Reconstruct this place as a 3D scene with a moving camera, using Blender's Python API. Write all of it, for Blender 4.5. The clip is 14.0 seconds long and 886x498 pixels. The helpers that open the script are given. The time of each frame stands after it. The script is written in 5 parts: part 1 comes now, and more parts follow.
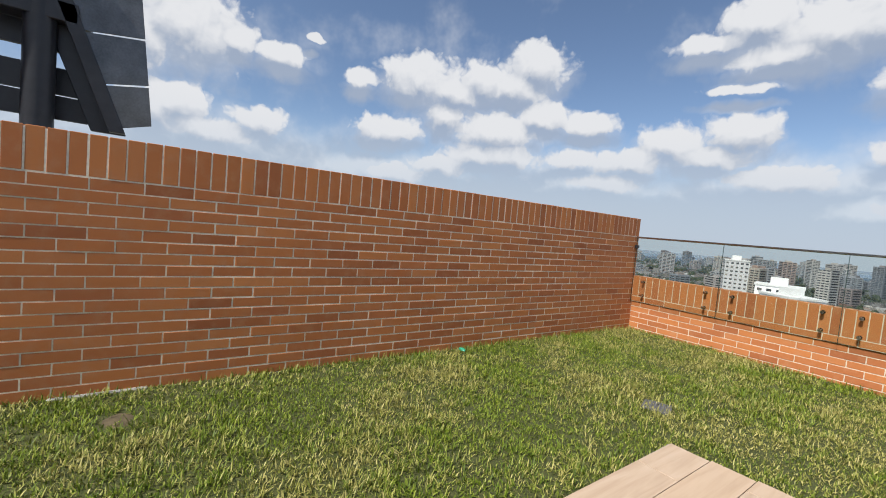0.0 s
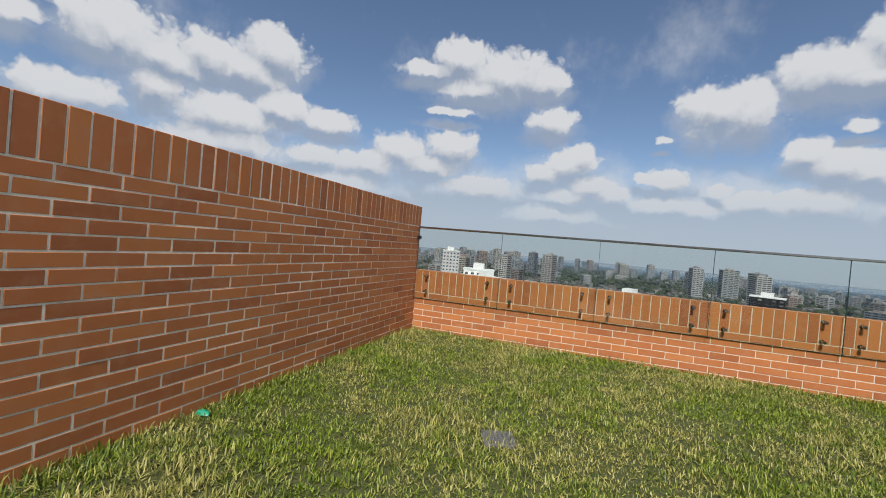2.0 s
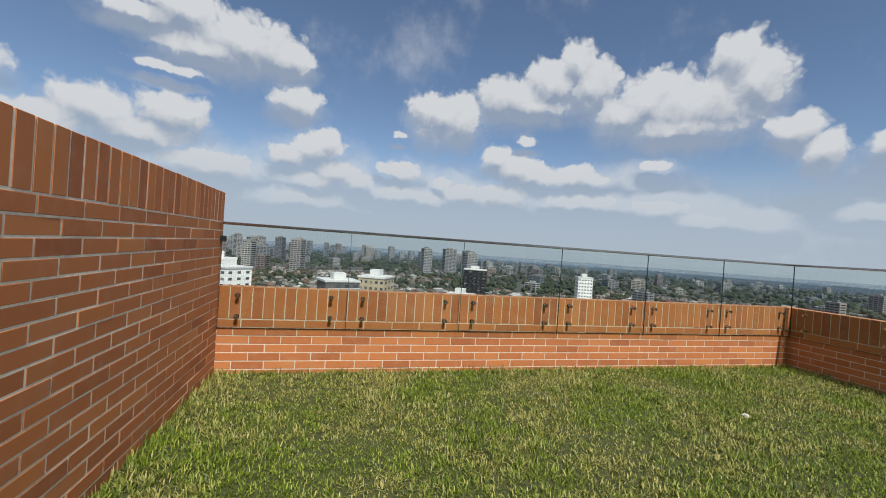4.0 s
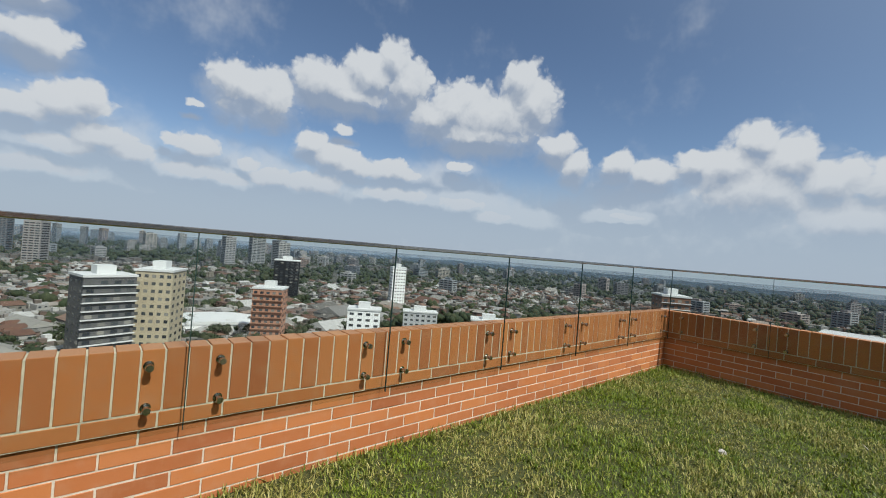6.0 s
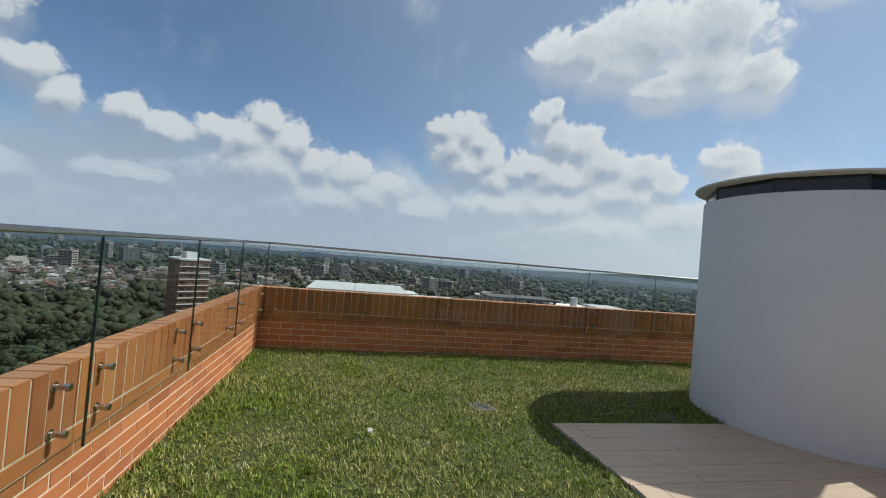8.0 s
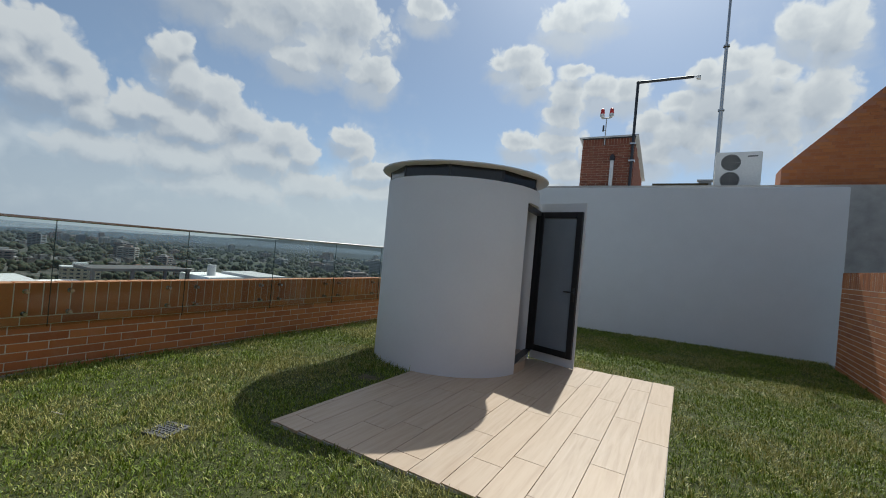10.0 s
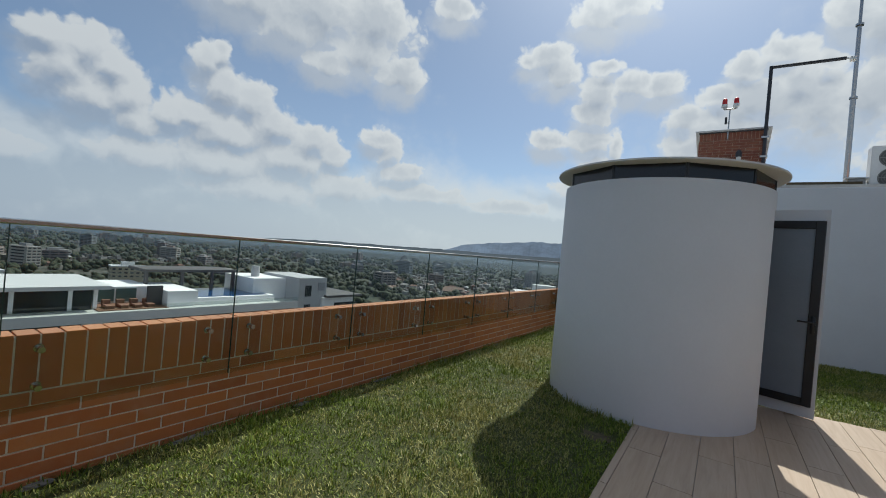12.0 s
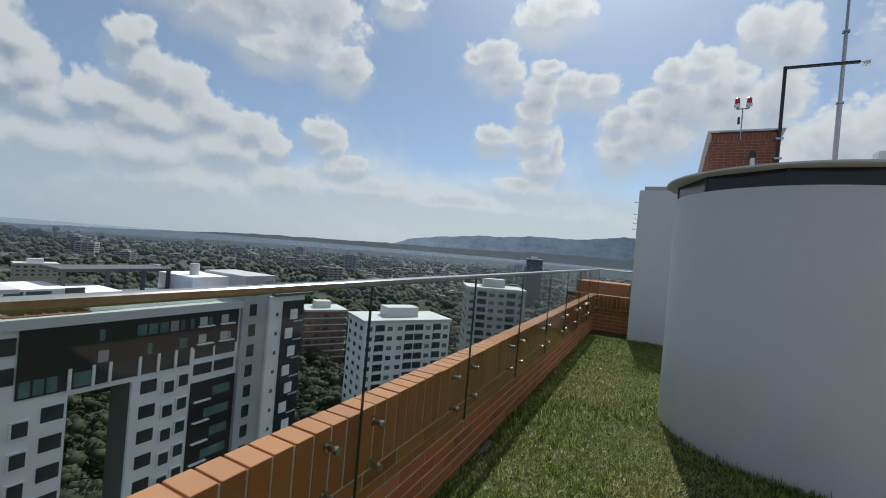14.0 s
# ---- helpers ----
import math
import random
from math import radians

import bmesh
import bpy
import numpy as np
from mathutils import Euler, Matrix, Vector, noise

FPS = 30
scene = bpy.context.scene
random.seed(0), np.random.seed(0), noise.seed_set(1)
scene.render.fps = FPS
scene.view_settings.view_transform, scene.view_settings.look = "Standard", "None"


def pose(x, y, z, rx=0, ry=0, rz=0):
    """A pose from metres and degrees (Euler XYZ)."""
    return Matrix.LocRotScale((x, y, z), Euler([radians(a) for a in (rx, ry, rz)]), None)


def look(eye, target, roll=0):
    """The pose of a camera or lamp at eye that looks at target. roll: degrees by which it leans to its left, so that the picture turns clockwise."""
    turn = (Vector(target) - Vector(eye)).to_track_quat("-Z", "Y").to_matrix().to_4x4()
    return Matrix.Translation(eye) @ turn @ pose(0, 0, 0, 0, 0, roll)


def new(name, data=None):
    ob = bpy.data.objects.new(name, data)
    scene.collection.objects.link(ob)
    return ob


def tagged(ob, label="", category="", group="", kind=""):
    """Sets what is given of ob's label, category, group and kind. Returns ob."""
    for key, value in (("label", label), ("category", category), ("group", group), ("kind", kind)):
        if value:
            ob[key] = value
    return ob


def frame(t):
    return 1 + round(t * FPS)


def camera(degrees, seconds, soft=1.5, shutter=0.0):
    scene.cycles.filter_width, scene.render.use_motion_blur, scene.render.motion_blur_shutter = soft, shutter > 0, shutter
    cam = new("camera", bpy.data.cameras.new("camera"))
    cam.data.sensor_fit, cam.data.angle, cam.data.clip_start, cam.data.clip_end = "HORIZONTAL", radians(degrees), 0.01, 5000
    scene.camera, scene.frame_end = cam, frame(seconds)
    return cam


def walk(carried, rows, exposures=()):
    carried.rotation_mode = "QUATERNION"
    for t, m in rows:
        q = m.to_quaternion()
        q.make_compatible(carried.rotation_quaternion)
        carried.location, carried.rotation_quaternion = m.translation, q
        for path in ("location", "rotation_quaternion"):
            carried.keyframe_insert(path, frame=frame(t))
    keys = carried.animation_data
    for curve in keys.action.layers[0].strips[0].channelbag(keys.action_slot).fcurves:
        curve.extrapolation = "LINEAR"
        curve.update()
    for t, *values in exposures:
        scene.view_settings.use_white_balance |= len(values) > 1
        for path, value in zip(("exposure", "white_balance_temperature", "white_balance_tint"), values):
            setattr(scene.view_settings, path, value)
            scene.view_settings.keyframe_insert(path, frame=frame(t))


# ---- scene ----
cam = camera(94.4, 14.0, soft=1.0)
PATH = [
    (0, (3.524, -6.529, 1.408), (1.916, -5.345, 1.295), 5.2),
    (0.5, (3.214, -6.328, 1.388), (1.831, -4.887, 1.304), 4.9),
    (1, (2.869, -6.136, 1.335), (1.728, -4.495, 1.273), 5.1),
    (1.5, (2.583, -5.917, 1.315), (1.681, -4.133, 1.269), 5.2),
    (2, (2.323, -5.631, 1.294), (1.67, -3.741, 1.268), 5.0),
    (2.5, (2.052, -5.397, 1.303), (1.679, -3.432, 1.285), 4.8),
    (3, (1.693, -5.204, 1.345), (1.648, -3.204, 1.33), 4.8),
    (3.2, (1.53, -5.092, 1.353), (1.616, -3.094, 1.344), 4.9),
    (5.3, (0.815, -3.239, 1.507), (1.803, -1.5, 1.512), 4.6),
    (5.4, (0.811, -3.134, 1.497), (1.831, -1.414, 1.509), 4.9),
    (5.5, (0.793, -3.038, 1.497), (1.86, -1.346, 1.506), 4.6),
    (6, (0.824, -2.55, 1.501), (2.12, -1.027, 1.513), 4.7),
    (6.5, (0.927, -2.122, 1.506), (2.493, -0.878, 1.518), 4.8),
    (7, (1.022, -1.812, 1.541), (2.849, -0.998, 1.554), 4.8),
    (7.5, (1.2, -1.519, 1.55), (3.185, -1.275, 1.57), 4.8),
    (8, (1.432, -1.307, 1.544), (3.392, -1.704, 1.574), 5.0),
    (8.3, (1.593, -1.259, 1.524), (3.441, -2.024, 1.563), 5.0),
    (8.5, (1.666, -1.271, 1.532), (3.406, -2.256, 1.57), 4.7),
    (9, (1.796, -1.167, 1.551), (3.165, -2.625, 1.583), 5.1),
    (9.2, (1.843, -1.131, 1.545), (3.054, -2.722, 1.577), 5.1),
    (11.3, (3.605, -0.878, 1.526), (4.565, -2.632, 1.534), 5.2),
    (11.5, (3.86, -0.856, 1.554), (4.877, -2.578, 1.56), 5.2),
    (12, (4.459, -0.804, 1.564), (5.593, -2.451, 1.566), 5.2),
    (12.5, (5.069, -0.849, 1.545), (6.264, -2.453, 1.544), 5.1),
    (13, (5.583, -0.876, 1.605), (6.765, -2.489, 1.6), 5.0),
    (13.2, (5.774, -0.857, 1.621), (6.93, -2.488, 1.603), 5.3),
    (13.5, (6.049, -0.87, 1.648), (7.138, -2.548, 1.639), 5.1),
    (14, (6.441, -1.002, 1.695), (7.353, -2.782, 1.689), 5.0),
]
walk(cam, [(t, look(eye, target, roll)) for t, eye, target, roll in PATH],
     [(0, 0.46, 6500, 10), (1, 0.30, 6480, 10), (3, 0.2, 6450, 9), (5.4, 0.15, 6350, 8), (7.5, 0.15, 6200, 5), (9, 0.02, 6180, 4), (14, 0.0, 6150, 5)])

# ---- light ----
SUN_AZ, SUN_EL = 173.5, 51.0          # compass turn from +y towards +x, and height, in degrees
world = bpy.data.worlds.new("world")
scene.world = world
world.use_nodes = True


class G:
    """Small helper to write shader nodes."""

    def __init__(self, tree):
        self.t = tree
        tree.nodes.clear()

    def n(self, kind):
        return self.t.nodes.new(kind)

    def put(self, socket, value):
        if isinstance(value, bpy.types.NodeSocket):
            self.t.links.new(value, socket)
        elif value is not None:
            socket.default_value = value

    def m(self, op, a, b=None, c=None):
        node = self.n("ShaderNodeMath")
        node.operation = op
        for i, v in enumerate((a, b, c)):
            self.put(node.inputs[i], v)
        return node.outputs[0]

    def noise(self, vec, scale, detail=3.0, rough=0.55, distort=0.0):
        node = self.n("ShaderNodeTexNoise")
        self.put(node.inputs["Vector"], vec)
        node.inputs["Scale"].default_value = scale
        node.inputs["Detail"].default_value = detail
        node.inputs["Roughness"].default_value = rough
        node.inputs["Distortion"].default_value = distort
        return node.outputs["Fac"]

    def ramp(self, fac, *stops):
        node = self.n("ShaderNodeValToRGB")
        self.put(node.inputs[0], fac)
        el = node.color_ramp.elements
        while len(el) < len(stops):
            el.new(0.5)
        for e, (p, c) in zip(el, stops):
            e.position, e.color = p, (*c, 1)
        return node.outputs[0]

    def mix(self, fac, a, b, blend="MIX"):
        node = self.n("ShaderNodeMix")
        node.data_type, node.blend_type = "RGBA", blend
        self.put(node.inputs[0], fac)
        self.put(node.inputs[6], (*a, 1) if isinstance(a, tuple) else a)
        self.put(node.inputs[7], (*b, 1) if isinstance(b, tuple) else b)
        return node.outputs[2]

    def smooth(self, value, lo, hi):
        node = self.n("ShaderNodeMapRange")
        node.interpolation_type = "SMOOTHSTEP"
        for i, v in enumerate((value, lo, hi, 0.0, 1.0)):
            self.put(node.inputs[i], v)
        return node.outputs[0]


PUFFS = []


def cumulus(*puffs):
    """One cloud: puffs as turn (degrees from +y towards +x), height, half width, half height."""
    PUFFS.extend(puffs)


cumulus((-86.9, 19.6, 5.9, 4.1), (-91.0, 17.7, 3.9, 3.7), (-81.7, 19.3, 2.1, 1.7))
cumulus((-76.2, 18.9, 3.0, 1.2), (-73.0, 21.3, 1.0, 0.5))
cumulus((-87.0, 11.3, 3.5, 2.1), (-78.6, 10.8, 3.8, 1.7), (-84.1, 8.8, 5.2, 1.8), (-89.6, 10.1, 3.1, 2.4))
cumulus((-58.7, 18.9, 4.7, 2.9), (-49.9, 19.3, 3.4, 2.4), (-42.9, 21.2, 3.8, 2.6), (-46.0, 18.8, 4.5, 2.2), (-54.4, 17.8, 4.6, 1.8), (-66.6, 17.9, 1.9, 1.1))
cumulus((-54.8, 14.7, 2.5, 1.9), (-62.7, 12.2, 4.4, 1.7), (-47.7, 13.1, 6.5, 2.4), (-41.8, 15.3, 3.5, 1.9), (-36.0, 14.3, 3.4, 1.4), (-48.1, 10.1, 6.9, 1.9), (-55.0, 8.3, 3.9, 1.4), (-61.1, 6.7, 4.6, 1.1))
cumulus((-37.6, 10.2, 3.7, 1.2), (-26.0, 12.2, 3.5, 2.2), (-30.2, 10.0, 4.2, 1.6), (-19.3, 13.4, 3.4, 2.3), (-22.2, 10.7, 4.5, 1.5), (-15.0, 8.2, 5.5, 1.4), (-32.8, 7.3, 4.7, 1.1))
cumulus((-18.6, 24.3, 4.0, 2.2), (-23.2, 22.7, 3.6, 1.0), (-12.3, 22.6, 6.4, 2.7), (-6.7, 22.0, 2.8, 1.9), (-16.1, 20.9, 4.7, 1.5), (-5.5, 17.2, 3.3, 1.6), (-19.7, 17.7, 3.4, 0.5))
cumulus((-2.9, 11.8, 3.3, 2.0), (-1.3, 13.2, 1.5, 1.3), (-6.0, 10.5, 2.2, 1.2), (-0.1, 9.3, 3.0, 1.3), (2.7, 8.2, 2.2, 1.1), (-3.1, 7.7, 3.3, 0.8), (-4.9, 5.3, 3.9, 0.8))
cumulus((8.4, 10.1, 2.6, 1.3), (5.9, 10.3, 1.2, 0.7), (8.4, 7.2, 2.7, 0.8), (12.0, 6.5, 2.8, 0.8))
cumulus((14.2, 17.8, 4.4, 2.8), (12.3, 18.5, 2.6, 1.9), (16.5, 17.6, 3.0, 2.5), (8.1, 14.9, 1.0, 0.4))
cumulus((23.7, 20.5, 4.8, 2.4), (28.4, 22.0, 4.2, 2.5), (31.4, 24.4, 2.2, 2.4), (33.6, 21.8, 3.1, 2.7), (26.0, 19.4, 4.9, 1.2))
cumulus((40.0, 19.4, 4.4, 2.9), (45.6, 18.7, 6.1, 3.4), (49.5, 23.3, 2.6, 2.3), (51.6, 20.6, 3.0, 3.0), (37.8, 18.2, 3.1, 2.3), (44.3, 16.3, 5.9, 1.5), (55.1, 15.2, 2.4, 1.6), (57.5, 12.9, 1.7, 1.9))
cumulus((25.6, 15.1, 1.6, 0.6), (41.5, 11.8, 1.9, 0.7), (64.2, 6.3, 2.0, 0.4))
cumulus((21.7, 12.6, 2.0, 1.6), (24.5, 11.5, 3.5, 1.4), (32.2, 10.5, 4.6, 1.2), (27.5, 10.5, 4.3, 1.3), (22.6, 7.6, 3.4, 1.5), (14.4, 8.9, 1.3, 0.9), (17.0, 7.6, 2.5, 1.3), (33.2, 7.3, 4.6, 0.8), (42.3, 6.7, 3.0, 0.9), (46.8, 5.3, 2.6, 0.6))
cumulus((63.0, 13.0, 2.1, 1.6), (66.7, 11.8, 3.1, 1.5), (71.2, 12.8, 2.2, 1.5), (76.9, 15.1, 2.6, 1.7), (74.4, 12.5, 3.1, 2.3), (80.0, 12.7, 3.4, 2.6), (77.2, 9.6, 5.9, 2.6), (83.4, 10.5, 3.2, 2.3), (88.2, 10.1, 3.4, 1.9), (92.9, 8.8, 3.2, 2.0), (90.4, 7.3, 4.5, 2.1), (97.5, 6.1, 2.7, 1.4), (86.0, 6.3, 6.6, 2.1))
cumulus((100.1, 17.5, 2.1, 1.4), (103.2, 17.3, 2.6, 1.9), (105.2, 16.2, 1.8, 1.7), (101.7, 15.1, 3.0, 2.6), (106.8, 13.6, 2.0, 2.5), (103.8, 12.8, 2.9, 2.2), (107.5, 11.2, 2.6, 2.1), (110.4, 12.7, 2.0, 1.5), (108.3, 7.7, 4.3, 1.9))
cumulus((114.3, 19.4, 1.8, 2.1), (115.4, 20.8, 1.0, 1.1), (115.9, 16.6, 3.0, 2.6), (118.9, 15.9, 2.8, 2.3), (113.7, 13.1, 4.0, 1.8), (121.9, 13.6, 3.4, 2.4), (117.0, 11.8, 5.7, 2.3), (126.3, 12.6, 3.3, 2.0), (129.4, 11.1, 2.2, 1.3), (124.0, 9.7, 5.6, 2.3), (116.0, 8.1, 6.9, 2.5), (130.9, 6.9, 4.5, 2.0), (120.9, 5.5, 8.1, 2.2))
cumulus((125.8, 27.7, 8.7, 3.5), (133.4, 27.7, 5.8, 3.1), (132.3, 24.4, 5.2, 2.5), (137.2, 22.3, 3.3, 2.2), (123.1, 25.3, 5.3, 2.2), (117.4, 26.9, 5.8, 2.3), (127.9, 22.4, 3.7, 1.7))
cumulus((144.3, 30.5, 3.0, 1.3))
cumulus((157.5, 25.7, 3.2, 1.6), (154.9, 25.2, 1.7, 0.9), (159.2, 23.8, 3.1, 1.7), (165.0, 24.3, 2.3, 1.1), (168.3, 22.4, 2.6, 1.4), (172.0, 21.7, 2.6, 1.5), (164.6, 21.4, 2.6, 2.1), (164.1, 18.8, 2.3, 2.0), (158.5, 15.6, 2.4, 1.4), (164.4, 15.7, 2.7, 1.8), (166.9, 15.0, 1.2, 1.9), (165.4, 12.2, 3.0, 1.9), (162.8, 9.5, 3.6, 1.3))
cumulus((183.5, 23.7, 2.4, 1.6), (180.7, 22.5, 2.0, 1.6), (185.4, 21.0, 2.9, 2.2), (178.2, 19.9, 2.6, 1.3), (174.8, 18.0, 2.3, 1.7), (182.1, 19.2, 4.6, 2.6), (178.5, 16.5, 5.0, 2.6), (187.0, 18.0, 3.2, 3.3), (175.1, 14.4, 2.8, 2.0), (187.6, 21.9, 1.3, 0.9), (190.8, 18.7, 2.5, 3.6))
cumulus((163.7, 29.9, 3.6, 1.8), (166.7, 30.6, 3.9, 1.3), (189.0, 26.0, 2.4, 1.9), (191.8, 24.8, 2.4, 2.6))
cumulus((135.6, 14.0, 2.7, 1.4), (136.9, 12.4, 2.0, 1.9), (138.7, 10.0, 3.1, 1.5), (142.9, 7.3, 6.2, 1.2), (154.0, 6.5, 6.2, 1.0))
# unseen cumulus added round the rest of the sky, to brighten west-facing faces
for k in range(12):
    a, e = 197.0 + 4.6 * k, 13.0 + 45.0 * ((k * 0.618) % 1.0)
    cumulus((a, e, 7.0, 4.0), (a + 5.0, e + 2.5, 5.0, 3.2))
for k in range(5):
    cumulus((-108.0 + 3.0 * k, 26.0 + 9.0 * ((k * 2) % 5), 6.0, 4.0))
g = G(world.node_tree)
way = g.n("ShaderNodeTexCoord").outputs["Generated"]
sep = g.n("ShaderNodeSeparateXYZ")
g.put(sep.inputs[0], way)
turn = g.m("MULTIPLY", g.m("ARCTAN2", sep.outputs[0], sep.outputs[1]), 180 / math.pi)
turn = g.m("MODULO", g.m("ADD", turn, 470.0), 360.0)                 # -110..250 becomes 0..360
rise = g.m("MULTIPLY", g.m("ARCSINE", sep.outputs[2]), 180 / math.pi)


def vector(op, a, b, c=None):
    node = g.n("ShaderNodeVectorMath")
    node.operation = op
    for i, v in enumerate((a, b, c)):
        g.put(node.inputs[i], v)
    return node


def sky_noise(at, scale, detail, rough):
    node = g.n("ShaderNodeTexNoise")
    node.noise_dimensions = "2D"
    g.put(node.inputs["Vector"], at)
    for key, v in (("Scale", scale), ("Detail", detail), ("Roughness", rough)):
        node.inputs[key].default_value = v
    return node.outputs["Fac"]


def billow(at, scale):
    v = g.n("ShaderNodeTexVoronoi")
    v.voronoi_dimensions, v.feature = "2D", "SMOOTH_F1"
    v.inputs["Scale"].default_value, v.inputs["Smoothness"].default_value = scale, 0.3
    g.put(v.inputs["Vector"], at)
    return v.outputs["Distance"]


def ragged(at):
    """Cauliflower edges: lobes on lobes, and a fine fray."""
    b = g.m("MULTIPLY", g.m("SUBTRACT", sky_noise(at, 0.22, 6.0, 0.6), 0.5), 1.5)
    b = g.m("ADD", b, g.m("MULTIPLY", g.m("SUBTRACT", 0.45, billow(at, 0.55)), 0.55))
    return g.m("ADD", b, g.m("MULTIPLY", g.m("SUBTRACT", 0.45, billow(at, 1.5)), 0.25))


spot = g.n("ShaderNodeCombineXYZ")
g.put(spot.inputs[0], turn)
g.put(spot.inputs[1], rise)
warp = g.n("ShaderNodeTexNoise")                                      # bends the outlines a little
warp.noise_dimensions = "2D"
warp.inputs["Scale"].default_value, warp.inputs["Detail"].default_value = 0.35, 3.0
g.put(warp.inputs["Vector"], spot.outputs[0])
bent = vector("MULTIPLY_ADD", warp.outputs["Color"], (1.8, 1.2, 0.0), vector("ADD", spot.outputs[0], (-0.9, -0.6, 0.0)).outputs[0]).outputs[0]
higher = vector("ADD", bent, (0.2, 1.7, 0.0)).outputs[0]
field, above = None, None
for a, e, w, h in PUFFS:
    w, h = w * 1.22, h * 1.22
    c = vector("MULTIPLY_ADD", bent, (1 / w, 1 / h, 0.0), (-(a + 110.0) / w, -e / h, 0.0)).outputs[0]
    one = g.m("SUBTRACT", 1.0, vector("LENGTH", c, None).outputs["Value"])
    lift = vector("MULTIPLY_ADD", higher, (1 / w, 1 / h, 0.0), (-(a + 110.0) / w, -e / h, 0.0)).outputs[0]
    two = g.m("SUBTRACT", 1.0, vector("LENGTH", lift, None).outputs["Value"])
    field = one if field is None else g.m("SMOOTH_MAX", field, one, 0.12)
    above = two if above is None else g.m("SMOOTH_MAX", above, two, 0.12)
rough_here, rough_over = ragged(bent), ragged(higher)
density = g.m("ADD", field, g.m("MULTIPLY", rough_here, 0.62))
over = g.m("ADD", above, g.m("MULTIPLY", rough_over, 0.5))
slope = g.m("SUBTRACT", g.m("ADD", field, g.m("MULTIPLY", rough_here, 0.42)), g.m("ADD", above, g.m("MULTIPLY", rough_over, 0.42)))   # above zero where a lobe faces the light
crisp = g.smooth(density, -0.04, 0.32)
under = g.smooth(slope, -0.02, -0.6)
loose = g.smooth(density, -0.25, 0.75)
skirt = g.m("MULTIPLY", g.smooth(over, -0.35, 0.7), 0.78)            # soft vapour hanging under each top
mask = g.m("ADD", g.m("MULTIPLY", crisp, g.m("SUBTRACT", 1.0, under)), g.m("MULTIPLY", loose, under))
mask = g.m("MAXIMUM", mask, skirt)
wisp = sky_noise(spot.outputs[0], 0.07, 5.0, 0.62)
low_layer = g.m("MULTIPLY", g.smooth(rise, 15.0, 4.0), 0.85)
veil = g.m("MULTIPLY", g.smooth(g.m("ADD", g.m("MULTIPLY", wisp, 1.25), low_layer), 0.66, 1.3), 0.75)
# bright cover overhead, above the view, added for more fill light
high = g.m("MULTIPLY", g.smooth(rise, 36.0, 55.0), g.smooth(wisp, 0.40, 0.65))
cover = g.m("MAXIMUM", mask, g.m("MAXIMUM", veil, high))
shade = g.smooth(slope, -0.6, 0.42)
sky = g.n("ShaderNodeTexSky")
sky.sky_type, sky.sun_disc, sky.sun_elevation, sky.sun_rotation = "NISHITA", False, radians(SUN_EL), radians(SUN_AZ)
sky.altitude, sky.air_density, sky.dust_density, sky.ozone_density = 1500, 1.0, 1.6, 1.4
saz, sel = radians(SUN_AZ), radians(SUN_EL)
to_sun = Vector((math.sin(saz) * math.cos(sel), math.cos(saz) * math.cos(sel), math.sin(sel)))
near_sun = g.n("ShaderNodeVectorMath")
near_sun.operation = "DOT_PRODUCT"
g.put(near_sun.inputs[0], way)
near_sun.inputs[1].default_value = to_sun
aureole = g.m("POWER", g.m("MAXIMUM", near_sun.outputs["Value"], 0.0), 20.0)   # hazy air round the sun
against = g.smooth(near_sun.outputs["Value"], 0.35, 0.8)              # clouds before the sun: bright rims, grey hearts
rim = g.m("SUBTRACT", 1.0, g.smooth(density, 0.1, 1.0))
shade = g.m("ADD", g.m("MULTIPLY", shade, g.m("SUBTRACT", 1.0, against)), g.m("MULTIPLY", g.m("ADD", g.m("MULTIPLY", rim, 0.5), g.m("MULTIPLY", shade, 0.5)), against))
cloud = g.mix(shade, (3.0, 3.45, 4.25), g.mix(against, (6.0, 6.1, 6.3), (7.4, 7.4, 7.4)))
haze = g.smooth(rise, 14.0, 1.0)
sunward = g.smooth(near_sun.outputs["Value"], 0.05, 0.62)
low_air = g.mix(sunward, (3.9, 4.5, 5.2), (5.6, 6.2, 6.6))
air = g.mix(g.m("MAXIMUM", g.m("MULTIPLY", haze, 0.8), g.m("MULTIPLY", sunward, 0.2)), sky.outputs[0], low_air)
cloud = g.mix(g.m("MULTIPLY", haze, 0.68), cloud, g.mix(sunward, (3.9, 4.6, 5.5), (6.0, 6.5, 6.8)))
full = g.mix(cover, air, cloud)
full = g.mix(aureole, full, (5.5, 5.4, 5.2), "ADD")
bg = g.n("ShaderNodeBackground")
g.put(bg.inputs[0], full)
bg.inputs[1].default_value = 0.095
g.put(g.n("ShaderNodeOutputWorld").inputs[0], bg.outputs[0])

sun_data = bpy.data.lights.new("sun", "SUN")
sun_data.energy, sun_data.angle, sun_data.color = 4.4, radians(0.55), (1.0, 0.95, 0.87)
sun = new("sun", sun_data)
sun.matrix_world = look(to_sun * 50, (0, 0, 0))

# ---- materials ----


def material(name, rough=0.6, metal=0.0):
    mat = bpy.data.materials.new(name)
    mat.use_nodes = True
    h = G(mat.node_tree)
    bsdf = h.n("ShaderNodeBsdfPrincipled")
    bsdf.inputs["Roughness"].default_value, bsdf.inputs["Metallic"].default_value = rough, metal
    h.put(h.n("ShaderNodeOutputMaterial").inputs[0], bsdf.outputs[0])
    return mat, h, bsdf


